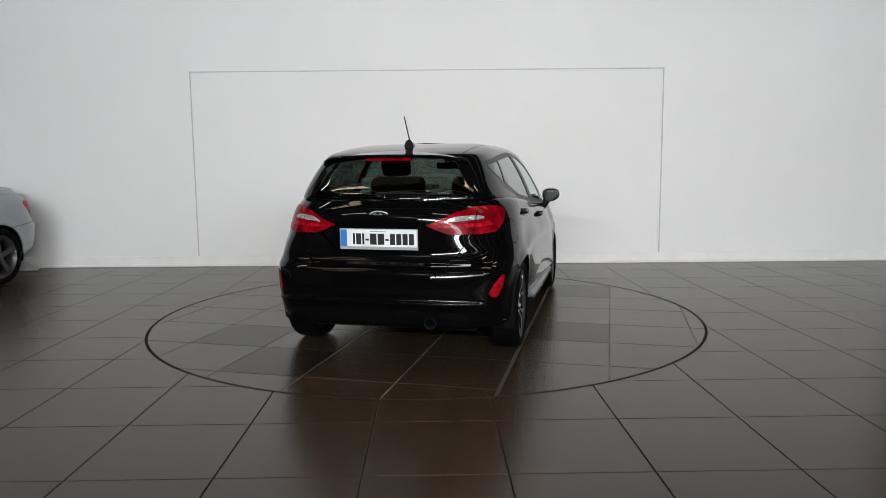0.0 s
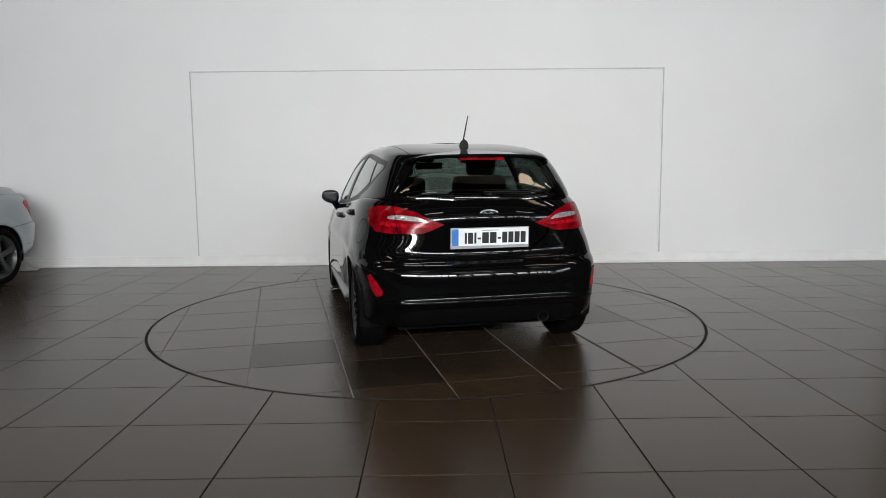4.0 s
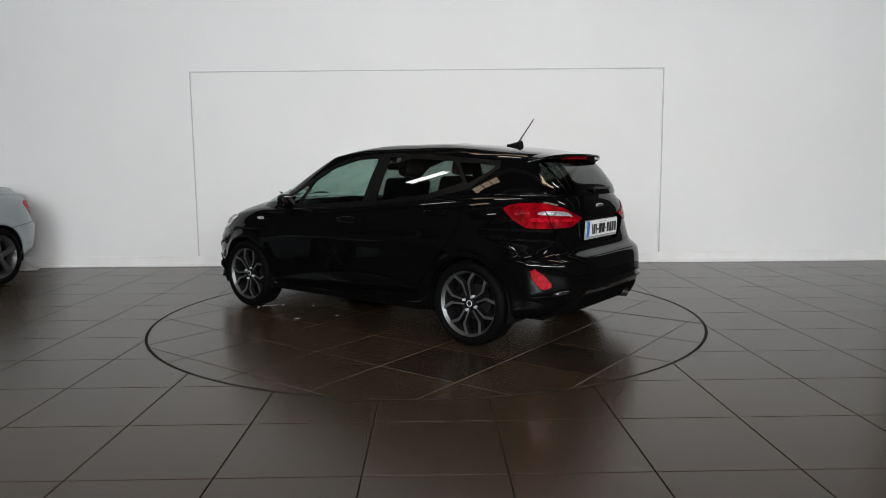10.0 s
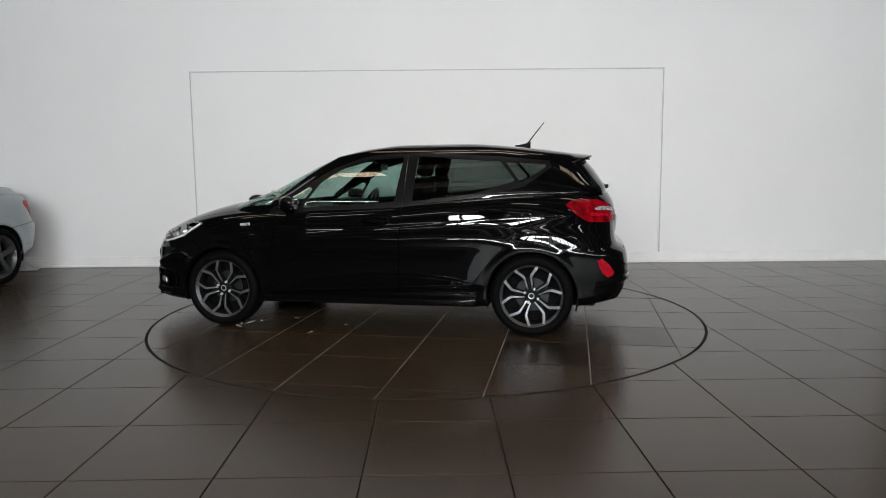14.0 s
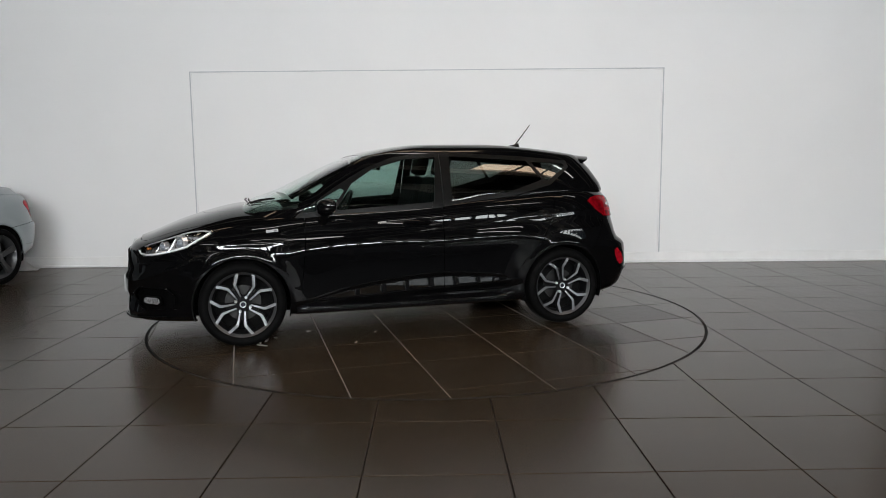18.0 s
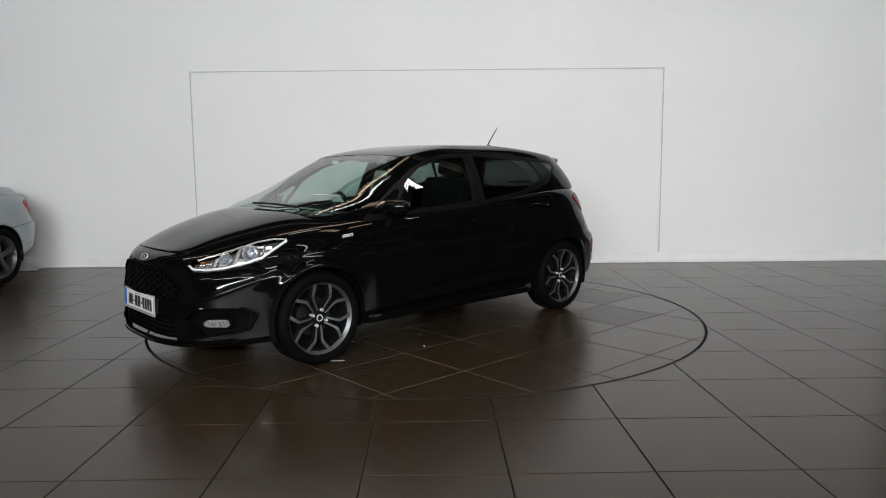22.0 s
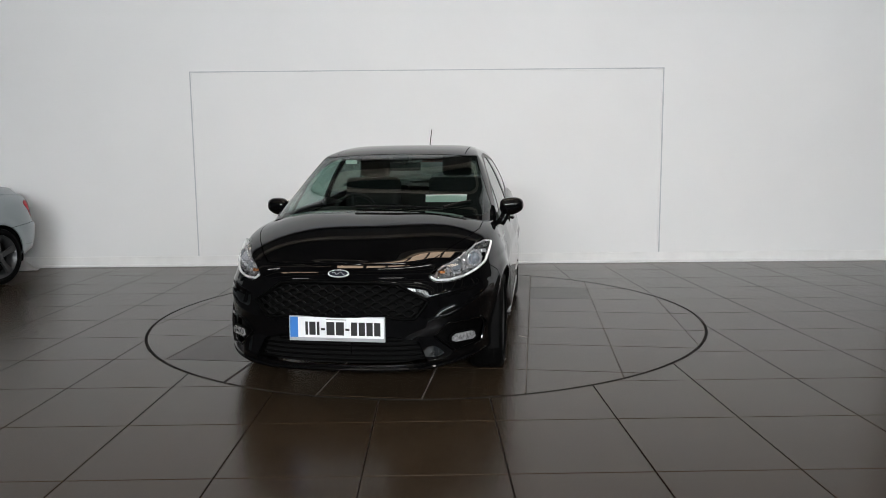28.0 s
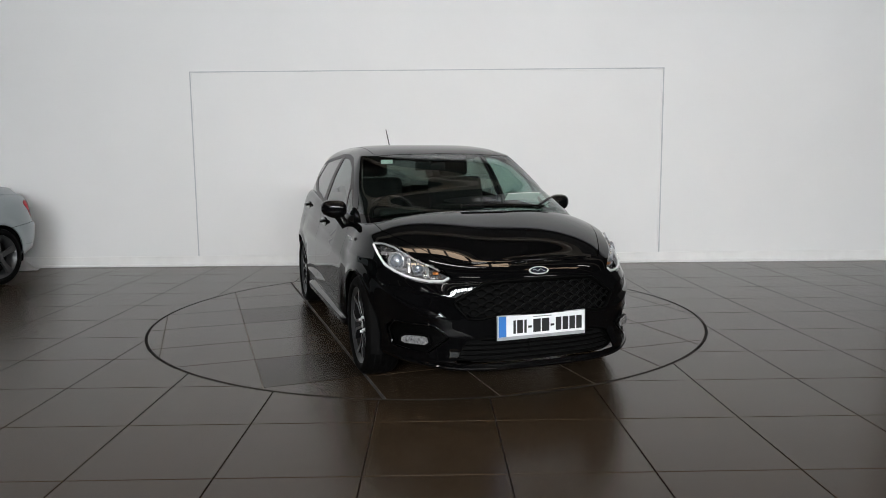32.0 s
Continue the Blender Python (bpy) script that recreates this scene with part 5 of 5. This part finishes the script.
for s in (1, -1):
    base = part("side_badge", boxed((-0.042, -0.003, -0.011), (0.042, 0.003, 0.011), 0.002, 1), RIM_SILVER, car, m=Matrix.Translation((1.025, s * (side_y(1.025, 0.832) + 0.001), 0.832)) @ Matrix.Rotation(radians(-16 * s), 4, "X") @ Matrix.Rotation(radians(5), 4, "Y"))
    part("badge_dark_end", boxed((-0.034, -0.004, -0.007), (-0.012, 0.004, 0.007)), GREY_INK, base)

# door handles over shallow dishes
for s in (1, -1):
    for x, z in ((-0.045, 0.856), (-0.952, 0.938)):
        yb = side_y(x, z) + 0.003
        bm = bmesh.new()
        oval = [(0.115 * math.cos(a), 0.034 * math.sin(a)) for a in np.linspace(0, 2 * math.pi, 29)[:-1]]
        prism(bm, oval, 0.006, Matrix.Translation((x, s * (yb - 0.002), z)) @ Matrix.Rotation(radians(4), 4, "Y") @ Matrix.Rotation(radians(-90 * s), 4, "X"), 0.003)
        handle = part("door_handle", bm, PAINT, car, smooth=True)
        bm = bmesh.new()
        pts = [(x + 0.10 * (1 - 2 * t), s * (yb + 0.006 + 0.017 * math.sin(math.pi * t) ** 0.6), z + 0.006 + 0.012 * (t - 0.5) * -1) for t in np.linspace(0, 1, 14)]
        tube(bm, pts, [0.008 + 0.008 * math.sin(math.pi * t) ** 0.5 for t in np.linspace(0, 1, 14)], 8)
        part("pull", bm, PAINT, handle, smooth=True)

# side skirts below the sills
for s in (1, -1):
    bm = bmesh.new()
    rings = []
    for x in np.linspace(0.868, -0.825, 36):
        e = min(1.0, (0.868 - x) / 0.02 + 0.35, (x + 0.825) / 0.10 + 0.10)
        rings.append([bm.verts.new((x, s * yy, zz)) for yy, zz in ((0.815, 0.300), (0.830, 0.2925), (0.830 + 0.026 * e, 0.276), (0.830 + 0.034 * e, 0.268), (0.830 + 0.036 * e, 0.250), (0.830 + 0.028 * e, 0.226), (0.820, 0.212), (0.79, 0.210))])
    for a, b in zip(rings, rings[1:]):
        for k in range(7):
            bm.faces.new((a[k], a[k + 1], b[k + 1], b[k]))
    bm.faces.new(rings[0])
    bm.faces.new(rings[-1])
    part("side_skirt", bm, PAINT, car, "glossy black side skirt", smooth=True)

# door mirrors
for s in (1, -1):
    bm = bmesh.new()
    bmesh.ops.create_uvsphere(bm, u_segments=28, v_segments=18, radius=1.0)
    for v in bm.verts:
        a, b, c = v.co
        p = lambda q, e: math.copysign(abs(q) ** e, q)
        x = p(a, 0.8) * (0.080 if a > 0 else 0.048)
        y = p(b, 0.75) * 0.084
        z = p(c, 0.72) * (0.060 if c > 0 else 0.066 - 0.020 * max(b, 0) - 0.006 * abs(b))
        v.co = Vector((0.632 + x - 0.025 * b, s * (0.868 + y), 0.996 + z - 0.008 * max(-b, 0) * (c < 0)))
    mirror = part("door_mirror", bm, PAINT, car, "glossy black door mirror", smooth=True)
    part("mirror_glass", boxed((-0.006, -0.064, -0.042), (0.006, 0.064, 0.042), 0.005, 2, Matrix.Translation((0.582, s * 0.872, 0.994)) @ Matrix.Rotation(radians(-15), 4, "Y")), CHROME, mirror)
    bm = bmesh.new()
    tube(bm, [(0.660, s * 0.780, 0.880), (0.655, s * 0.806, 0.900), (0.645, s * 0.830, 0.945)], [0.044, 0.030, 0.034], 10)
    part("mirror_arm", bm, PAINT, mirror, smooth=True)

# roof spoiler that closes down on the rear pillars, with the high brake light under its tail
def cabin_back(y, z):
    b = float(cab_width(z)) * 0.962
    return -0.75 + (float(cab_rear(z)) + 0.75) * (1 - min(abs(y) / b, 0.995) ** 4.4) ** (1 / 4.4)


bm = bmesh.new()
rows = []
for y in np.linspace(-0.527, 0.527, 41):
    t = abs(y) / 0.527
    x_back = -1.692 + 0.030 * t ** 2 + 0.13 * t ** 9
    z_back = 1.357 - 0.018 * t ** 2 - 0.040 * t ** 8
    z_in = 1.334 - 0.010 * t ** 2 - 0.055 * t ** 6
    x_in = cabin_back(y, z_in) + 0.020
    z_root = 1.389 - 0.040 * t ** 2.2 - 0.026 * t ** 8
    x_root = -1.42 + 0.04 * t ** 4
    rows.append([bm.verts.new(p) for p in ((x_root, y, z_root), (x_root * 0.5 + x_back * 0.5 + 0.02, y, (z_root + z_back) / 2 + 0.004), (x_back + 0.025, y, z_back + 0.004), (x_back + 0.004, y, z_back + 0.003),
                                           (x_back, y, z_back - 0.006), (x_back + 0.006, y, z_back - 0.016), (x_back + 0.035, y, z_back - 0.022), (x_in, y, z_in), (x_in + 0.06, y, z_in + 0.01))])
for a, b in zip(rows, rows[1:]):
    for k in range(8):
        bm.faces.new((a[k], a[k + 1], b[k + 1], b[k]))
for e in (rows[0], rows[-1]):
    bm.faces.new(e)
spoiler = part("roof_spoiler", bm, PAINT, tailgate, "glossy black roof spoiler", smooth=True)
part("high_brake_light", boxed((-1.668, -0.155, 1.319), (-1.62, 0.155, 1.335), 0.003), RED, tailgate, "slim red brake light")

# aerial
bm = bmesh.new()
rings = []
for t in np.linspace(0, 1, 9):
    x, hgt, wd = -1.05 - 0.13 * t, 0.008 + 0.034 * t ** 1.3, 0.010 + 0.025 * t
    z0 = 1.452 - 0.055 * (abs(x) - 0.8) ** 1.1 - 0.012
    rings.append([bm.verts.new((x, wd * math.cos(a), z0 + max(math.sin(a), 0) * (hgt + 0.01))) for a in np.linspace(0, math.pi, 9)])
for a, b in zip(rings, rings[1:]):
    for k in range(8):
        bm.faces.new((a[k], a[k + 1], b[k + 1], b[k]))
bm.faces.new(rings[0])
bm.faces.new(rings[-1])
aerial = part("aerial_base", bm, SATIN, car, smooth=True)
part("aerial_rod", tube(bmesh.new(), [(-1.15, 0, 1.455), (-1.29, 0, 1.632)], [0.0055, 0.0035], 8), SATIN, aerial, smooth=True)

# wipers
for pts in ([(1.185, -0.13, 1.000), (1.190, 0.15, 1.004), (1.165, 0.44, 0.990)], [(1.150, 0.45, 0.994), (1.085, 0.53, 1.018), (1.005, 0.61, 1.032)]):
    wiper = part("front_wiper", tube(bmesh.new(), [(x + 0.012, y, z + 0.022) for x, y, z in pts], [0.009, 0.007, 0.005], 6), SATIN, car, smooth=True)
    part("wiper_blade", tube(bmesh.new(), [(x - 0.012, y, z + 0.020) for x, y, z in pts], 0.006, 5), DARK, wiper)
cowl_bm = bmesh.new()
prev = None
for y in np.linspace(-0.64, 0.64, 31):
    x0 = 1.075 - 0.36 * (abs(y) / 0.7) ** 2.6
    zz = 0.975 - 0.052 * (abs(y) / 0.64) ** 2
    cur = [cowl_bm.verts.new(p) for p in ((x0 + 0.05, y, zz - 0.012), (x0 - 0.02, y, zz + 0.006), (x0 - 0.10, y, zz + 0.012), (x0 - 0.12, y, zz - 0.03))]
    if prev:
        for k in range(3):
            cowl_bm.faces.new((prev[k], prev[k + 1], cur[k + 1], cur[k]))
    prev = cur
part("cowl_panel", cowl_bm, DARK, car)
rw = part("rear_wiper", tube(bmesh.new(), [(-1.812, -0.02, 1.096), (-1.815, 0.03, 1.106), (-1.790, -0.30, 1.102)][::1], [0.016, 0.011, 0.007], 8), SATIN, tailgate, smooth=True)
part("wiper_blade", tube(bmesh.new(), [(-1.790, -0.05, 1.118), (-1.776, -0.32, 1.110)], 0.006, 6), DARK, rw)

# parking sensors in the rear bumper
for y in (-0.62, -0.26, 0.26, 0.62):
    bm = bmesh.new()
    lathe(bm, [(0.001, 0.0025), (0.010, 0.002), (0.0125, -0.004)], 16, Matrix.Translation((tail_x(y, 0.54) - 0.001, y, 0.54)) @ Matrix.Rotation(radians(90 + (26 if abs(y) > 0.5 else 4) * (-1 if y > 0 else 1)), 4, "Z"))
    part("parking_sensor", bm, SENSOR, car, smooth=True)

# exhaust
bm = bmesh.new()
lathe(bm, [(0.030, -0.10), (0.034, 0.0), (0.0365, 0.004), (0.039, 0.0), (0.036, -0.14)], 24, Matrix.Translation((-1.928, -0.343, 0.290)) @ Matrix.Rotation(radians(90), 4, "Z"))
tip = part("tail_pipe", bm, DISC, car, "round dark exhaust tip", smooth=True)
bm = bmesh.new()
lathe(bm, [(0.001, -0.03), (0.0335, -0.03)], 16, Matrix.Translation((-1.928, -0.343, 0.290)) @ Matrix.Rotation(radians(90), 4, "Z"))
part("pipe_bore", bm, INNER, tip)
bm = bmesh.new()
box(bm, (-1.75, -0.55, 0.22), (-1.2, 0.2, 0.34), 0.04)
part("silencer", bm, INNER, car)


# ---------------------------------------------------------------- inside the hatchback
def cushion(lo, hi, bevel, m=None):
    return boxed(lo, hi, bevel, 4, m)


for s in (1, -1):
    lean = Matrix.Translation((-0.17, s * 0.36, 0.60)) @ Matrix.Rotation(radians(-15), 4, "Y")
    seat = part("front_seat", cushion((-0.20, s * 0.36 - 0.24, 0.50), (0.30, s * 0.36 + 0.24, 0.66), 0.05), FABRIC, car, "dark cloth front seat", smooth=True)
    part("backrest", cushion((-0.07, -0.235, 0.0), (0.07, 0.235, 0.60), 0.055, lean), FABRIC, seat, smooth=True)
    part("headrest", cushion((-0.055, -0.125, 0.62), (0.045, 0.125, 0.80), 0.045, lean), FABRIC, seat, smooth=True)
    for y in (-0.06, 0.06):
        part("headrest_post", tube(bmesh.new(), [lean @ Vector((0, y, 0.58)), lean @ Vector((0, y, 0.70))], 0.0065, 8), CHROME, seat, smooth=True)
    rear_lean = Matrix.Translation((-1.16, s * 0.36, 0.60)) @ Matrix.Rotation(radians(-24), 4, "Y")
    rest = part("rear_headrest", cushion((-0.05, -0.115, 0.42), (0.04, 0.115, 0.525), 0.035, rear_lean), FABRIC, car, smooth=True)
bench = part("rear_bench", cushion((-1.10, -0.62, 0.50), (-0.62, 0.62, 0.66), 0.05), FABRIC, car, "dark cloth rear bench", smooth=True)
part("bench_back", cushion((-0.07, -0.62, 0.0), (0.06, 0.62, 0.46), 0.05, Matrix.Translation((-1.16, 0, 0.60)) @ Matrix.Rotation(radians(-24), 4, "Y")), FABRIC, bench, smooth=True)
dash = part("dashboard", cushion((0.48, -0.68, 0.62), (0.98, 0.68, 0.93), 0.07), DASH, car, "dark grey moulded dashboard", smooth=True)
part("instrument_hood", cushion((0.46, -0.55, 0.90), (0.66, -0.18, 0.985), 0.04), DASH, dash, smooth=True)
part("screen", boxed((0.46, -0.11, 0.86), (0.49, 0.13, 1.00), 0.01), GLOSS, dash)
bm = bmesh.new()
m = Matrix.Translation((0.36, -0.365, 0.90)) @ Matrix.Rotation(radians(64), 4, "Y") @ Matrix.Rotation(radians(90), 4, "X")
circle = [(0.178 + 0.014 * math.cos(a), 0.014 * math.sin(a)) for a in np.linspace(0, 2 * math.pi, 11)[:-1]]
lathe(bm, circle, 40, m, closed=True)
wheel_ring = part("steering_wheel", bm, SATIN, car, "black steering wheel", smooth=True)
bm = bmesh.new()
lathe(bm, [(0.001, 0.03), (0.055, 0.02), (0.062, -0.02)], 20, m)
for a in (0.15, math.pi - 0.15, -math.pi / 2):
    tube(bm, [m @ Vector((0.04 * math.cos(a), 0, 0.04 * math.sin(a))), m @ Vector((0.175 * math.cos(a), 0, 0.175 * math.sin(a)))], 0.016, 6)
part("steering_hub", bm, DASH, wheel_ring, smooth=True)
mir = part("rear_view_mirror", cushion((0.10, -0.125, 1.245), (0.135, 0.125, 1.31), 0.016), SATIN, car, smooth=True)
part("mirror_stem", tube(bmesh.new(), [(0.13, 0, 1.30), (0.20, 0, 1.352)], 0.014, 8), SATIN, mir)
part("sensor_box", cushion((0.17, -0.065, 1.315), (0.30, 0.065, 1.355), 0.012), DARK, mir, smooth=True)
ticket = Matrix.Translation((0.917, 0.434, 1.062)) @ Matrix.Rotation(radians(11), 4, "Z") @ Matrix.Rotation(radians(-46), 4, "Y")
card = part("price_card", boxed((-0.036, -0.140, 0.0), (0.036, 0.140, 0.002), 0.0004, 1, ticket), PAPER, car, "white and pale green price card behind the windscreen")
part("print_block", boxed((-0.022, -0.125, 0.002), (0.022, -0.05, 0.003), 0, 1, ticket), GREY_INK, card)
part("print_line", boxed((0.004, -0.01, 0.002), (0.014, 0.12, 0.003), 0, 1, ticket), GREY_INK, card)
part("tax_disc", boxed((0.287, -0.44, 1.30), (0.289, -0.35, 1.33)), PAPER_WHITE, car)
bm = bmesh.new()
box(bm, (-1.35, -0.46, 1.375), (0.10, 0.46, 1.385), 0.004)
part("headlining", bm, FABRIC, car)

# ---------------------------------------------------------------- the silver saloon parked with its tail to the wall
silver = empty("saloon_car", pose(-5.965, 6.575, 0, 0, 0, -100))
tagged(silver, "silver-blue saloon car parked with its tail near the wall", "car")
S_AXLE, S_HUB = 1.30, 0.316
sz_top = curve([-2.05, -1.9, -1.3, -0.7, 0.8, 1.5, 2.1, 2.25], [0.915, 0.950, 0.985, 0.96, 0.93, 0.86, 0.74, 0.68])
s_nose = curve([0, 0.3, 0.8, 1], [2.18, 2.25, 2.22, 2.12])
s_tail = curve([0, 0.08, 0.4, 0.5, 0.56, 0.62, 0.85, 1.0], [-2.08, -2.14, -2.180, -2.175, -2.120, -2.100, -2.085, -2.05])
s_width = curve([0, 0.1, 0.35, 0.6, 0.85, 0.95, 1.0], [0.79, 0.83, 0.855, 0.865, 0.84, 0.80, 0.76])
grid = []
for w in np.linspace(0, 1, 40):
    x, y = contour(s_nose(w), s_tail(w), s_width(w), 1.2, -1.3, 2.8, 3.4, 160)
    z = 0.24 + 0.06 * np.clip((-x - 1.4) / 0.5, 0, 1) + (sz_top(x) - 0.27) * w
    d = np.hypot(x + S_AXLE, z - S_HUB)
    y = y + 0.012 * np.exp(-((d - 0.36) / 0.05) ** 2) * np.clip((y - 0.5) / 0.2, 0, 1)
    y[0] = y[-1] = 0
    grid.append(np.stack([x, y, z], -1))
s_edge = grid[-1]
for k in np.linspace(1, 0, 16)[1:]:
    grid.append(np.stack([s_edge[:, 0], s_edge[:, 1] * k, s_edge[:, 2] + 0.05 * (1 - k ** 3) + 0.055 * np.clip((0.90 - k) / 0.10, 0, 1) * np.clip((-s_edge[:, 0] - 0.9) / 0.3, 0, 1) * np.clip((s_edge[:, 0] + 2.045) / 0.05, 0, 1)], -1))
tail_skin = Skin(np.array(grid))
s_arch = lambda x, y, z: np.where(y > 0.45, np.minimum(np.hypot(x - S_AXLE, z - S_HUB), np.hypot(x + S_AXLE, z - S_HUB)) - 0.352, 1.0)
s_lamp = lambda x, y, z: np.where(x < -1.3, polygon([(-0.955, 0.885), (-1.02, 0.905), (-1.52, 0.90), (-1.52, 0.73), (-1.14, 0.735), (-1.08, 0.76)], 0.01)(y + x, z), 1.0)
s_bump = lambda x, y, z: np.where(x < -1.3, line_field([(-2.2, 0.66), (-1.9, 0.665), (-1.62, 0.64), (-1.2, 0.60)])(x, z), 1.0)
s_lid = lambda x, y, z: np.where(x < -0.5, line_field([(0.67, 0.0), (0.67, 3.0)])(y, z), 1.0)
s_door = side_only(line_field([(-0.62, 0.2), (-0.80, 0.50), (-1.0, 0.70), (-1.02, 1.2)]))
tail_skin.cut(s_arch)
tail_skin.cut(s_lamp)
tail_skin.seam(s_bump, 0.003)
tail_skin.seam(s_lid, 0.003)
tail_skin.seam(s_door, 0.003)


def silver_rule(x, y, z):
    name = np.full(len(x), "body", dtype=object)
    lid = (s_lid(x, y, z) > 0) & (x < -1.0)
    name[lid] = "lid"
    name[(np.abs(s_lid(x, y, z)) < 0.003) & (x < -1.0) & (z > 0.66)] = ""
    rear = x < -1.3
    name[rear & (s_bump(x, y, z) < 0) & (np.hypot(x + S_AXLE, z - S_HUB) > 0.30)] = "bumper"
    name[rear & (np.abs(s_bump(x, y, z)) < 0.003)] = ""
    name[(np.abs(s_door(x, y, z)) < 0.003) & (x > -1.2) & (x < -0.4) & (y > 0.5)] = ""
    name[s_lamp(x, y, z) < 0] = "lamp"
    name[s_arch(x, y, z) < 0] = ""
    return name


tail_skin.sort(silver_rule)
tail_skin.panel("body", "body", SILVER, silver)
tail_skin.panel("boot_lid", "lid", SILVER, silver)
tail_skin.panel("rear_bumper", "bumper", SILVER, silver)
for s in (1, -1):
    tail_skin.panel("tail_lamp", "lamp", RED_BRIGHT, silver, s, 0.01, 0.004, "red wrap-around tail lamp")
    strip = part("bumper_strip", tube(bmesh.new(), [(-1.66, s * 0.832, 0.42), (-1.82, s * 0.802, 0.42), (-1.93, s * 0.735, 0.42)], 0.010, 6), SILVER, silver)
    for x in (S_AXLE, -S_AXLE):
        bm = bmesh.new()
        lathe(bm, [(0.368, 0.40), (0.368, 0.79), (0.350, 0.835)], 24, pose(x, 0, S_HUB) @ Matrix.Diagonal((1, s, 1, 1)), arc=(radians(-15), radians(195)))
        lathe(bm, [(0.001, 0.40), (0.368, 0.40)], 24, pose(x, 0, S_HUB) @ Matrix.Diagonal((1, s, 1, 1)))
        part("wheel_well", bm, INNER, silver, smooth=True)
grid = []
for z, xf, xr, b in zip(np.linspace(0, 1, 14), np.linspace(0, 1, 14), np.linspace(0, 1, 14), np.linspace(0, 1, 14)):
    a = math.sin(z * math.pi / 2)
    x, y = contour(0.95 - 0.95 * z ** 1.1, -1.30 + 0.75 * z ** 1.2, max(0.76 - 0.20 * a - 0.56 * max(z - 0.6, 0) / 0.4 * (z > 0.6), 1e-4), 0.0, -0.5, 3, 3, 80)
    grid.append(np.stack([x, y, np.full(len(x), 0.93 + 0.50 * a)], -1))
cabin = Skin(np.array(grid))
cabin.cut(lambda x, y, z: z - 1.02)
cabin.cut(lambda x, y, z: z - 1.34)
cabin.sort(lambda x, y, z: np.where((z > 1.02) & (z < 1.34), "glass", "roof").astype(object))
cabin.panel("roof", "roof", SILVER, silver)
cabin.panel("windows", "glass", GLASS_PRIVACY, silver, 0, 0.0)
part("floor_pan", boxed((-1.9, -0.6, 0.22), (2.0, 0.6, 0.80), 0.03), INNER, silver)


def five_spoke(x, s):
    """A wheel with five broad spokes in dark grey alloy."""
    m = pose(x, s * 0.755, S_HUB, 0, 0, 0 if s > 0 else 180)
    rim_r, r, h = 0.236, 0.316, 0.105
    bm = bmesh.new()
    lathe(bm, [(rim_r - 0.02, -h + 0.02), (rim_r - 0.03, 0.0), (rim_r - 0.012, h - 0.03), (rim_r + 0.004, h - 0.012), (rim_r + 0.006, h - 0.018)], 40)
    ob = part("wheel", bm, SPOKE_GREY, silver, "grey five-spoke alloy wheel", smooth=True, m=m)
    bm = bmesh.new()
    lathe(bm, [(rim_r + 0.002, -h), (r - 0.03, -h - 0.004), (r, -h + 0.03), (r, h - 0.03), (r - 0.012, h - 0.008), (r - 0.05, h + 0.004), (rim_r + 0.004, h - 0.006)], 48)
    part("tyre", bm, TYRE, ob, "black rubber tyre", smooth=True)
    bm = bmesh.new()
    lathe(bm, [(0.001, -0.02), (rim_r - 0.025, -0.02)], 24)
    part("backing_plate", bm, INNER, ob)
    for k in range(5):
        bm = bmesh.new()
        prism(bm, [(0.03, -0.030), (0.12, -0.024), (rim_r - 0.005, -0.034), (rim_r - 0.005, 0.034), (0.12, 0.024), (0.03, 0.030)], 0.03, Matrix.Rotation(radians(-90 - 72 * k), 4, "Y") @ Matrix.Translation((0, h - 0.05, 0)) @ Matrix.Rotation(radians(-90), 4, "X"), 0.006)
        part("spoke", bm, SPOKE_GREY, ob)
    bm = bmesh.new()
    lathe(bm, [(0.001, h - 0.012), (0.03, h - 0.014), (0.05, h - 0.022), (0.055, h - 0.05)], 24)
    part("hub", bm, SPOKE_GREY, ob, smooth=True)


for x in (S_AXLE, -S_AXLE):
    for s in (1, -1):
        five_spoke(x, s)

# a crumpled white sheet on the floor by the wall
bm = bmesh.new()
n = 12
vs = [[bm.verts.new((0.30 * (i / n - 0.5) * (1 - 0.35 * j / n), 0.24 * (j / n - 0.5), 0.004 + 0.10 * max(0, 1 - math.hypot(i / n - 0.42, j / n - 0.6) * 2.0) ** 1.5 + 0.022 * abs(noise.noise(Vector((i * 0.55, j * 0.55, 3.1)))))) for j in range(n + 1)] for i in range(n + 1)]
for i in range(n):
    for j in range(n):
        bm.faces.new((vs[i][j], vs[i + 1][j], vs[i + 1][j + 1], vs[i][j + 1]))
bmesh.ops.solidify(bm, geom=list(bm.faces), thickness=0.003)
tagged(part("crumpled_sheet", bm, PAPER_WHITE, None, m=pose(-5.27, 8.82, 0.003, 0, 0, 10)), "crumpled white plastic sheet on the floor by the wall", "sheet")


def motions():
    """The turntable and the car on it turn evenly through the whole clip."""
    times = [32.0 * k / 32 for k in range(33)]
    walk(turntable, [(t, pose(AXIS_X, AXIS_Y, 0, 0, 0, turned(t))) for t in times])
    rows = []
    for t in times:
        a = radians(turned(t))
        ox, oy = -0.3035, 0.107
        rows.append((t, pose(AXIS_X + math.cos(a) * ox - math.sin(a) * oy, AXIS_Y + math.sin(a) * ox + math.cos(a) * oy, 0, 0, 0, turned(t) + 179.55)))
    walk(car, rows)


motions()
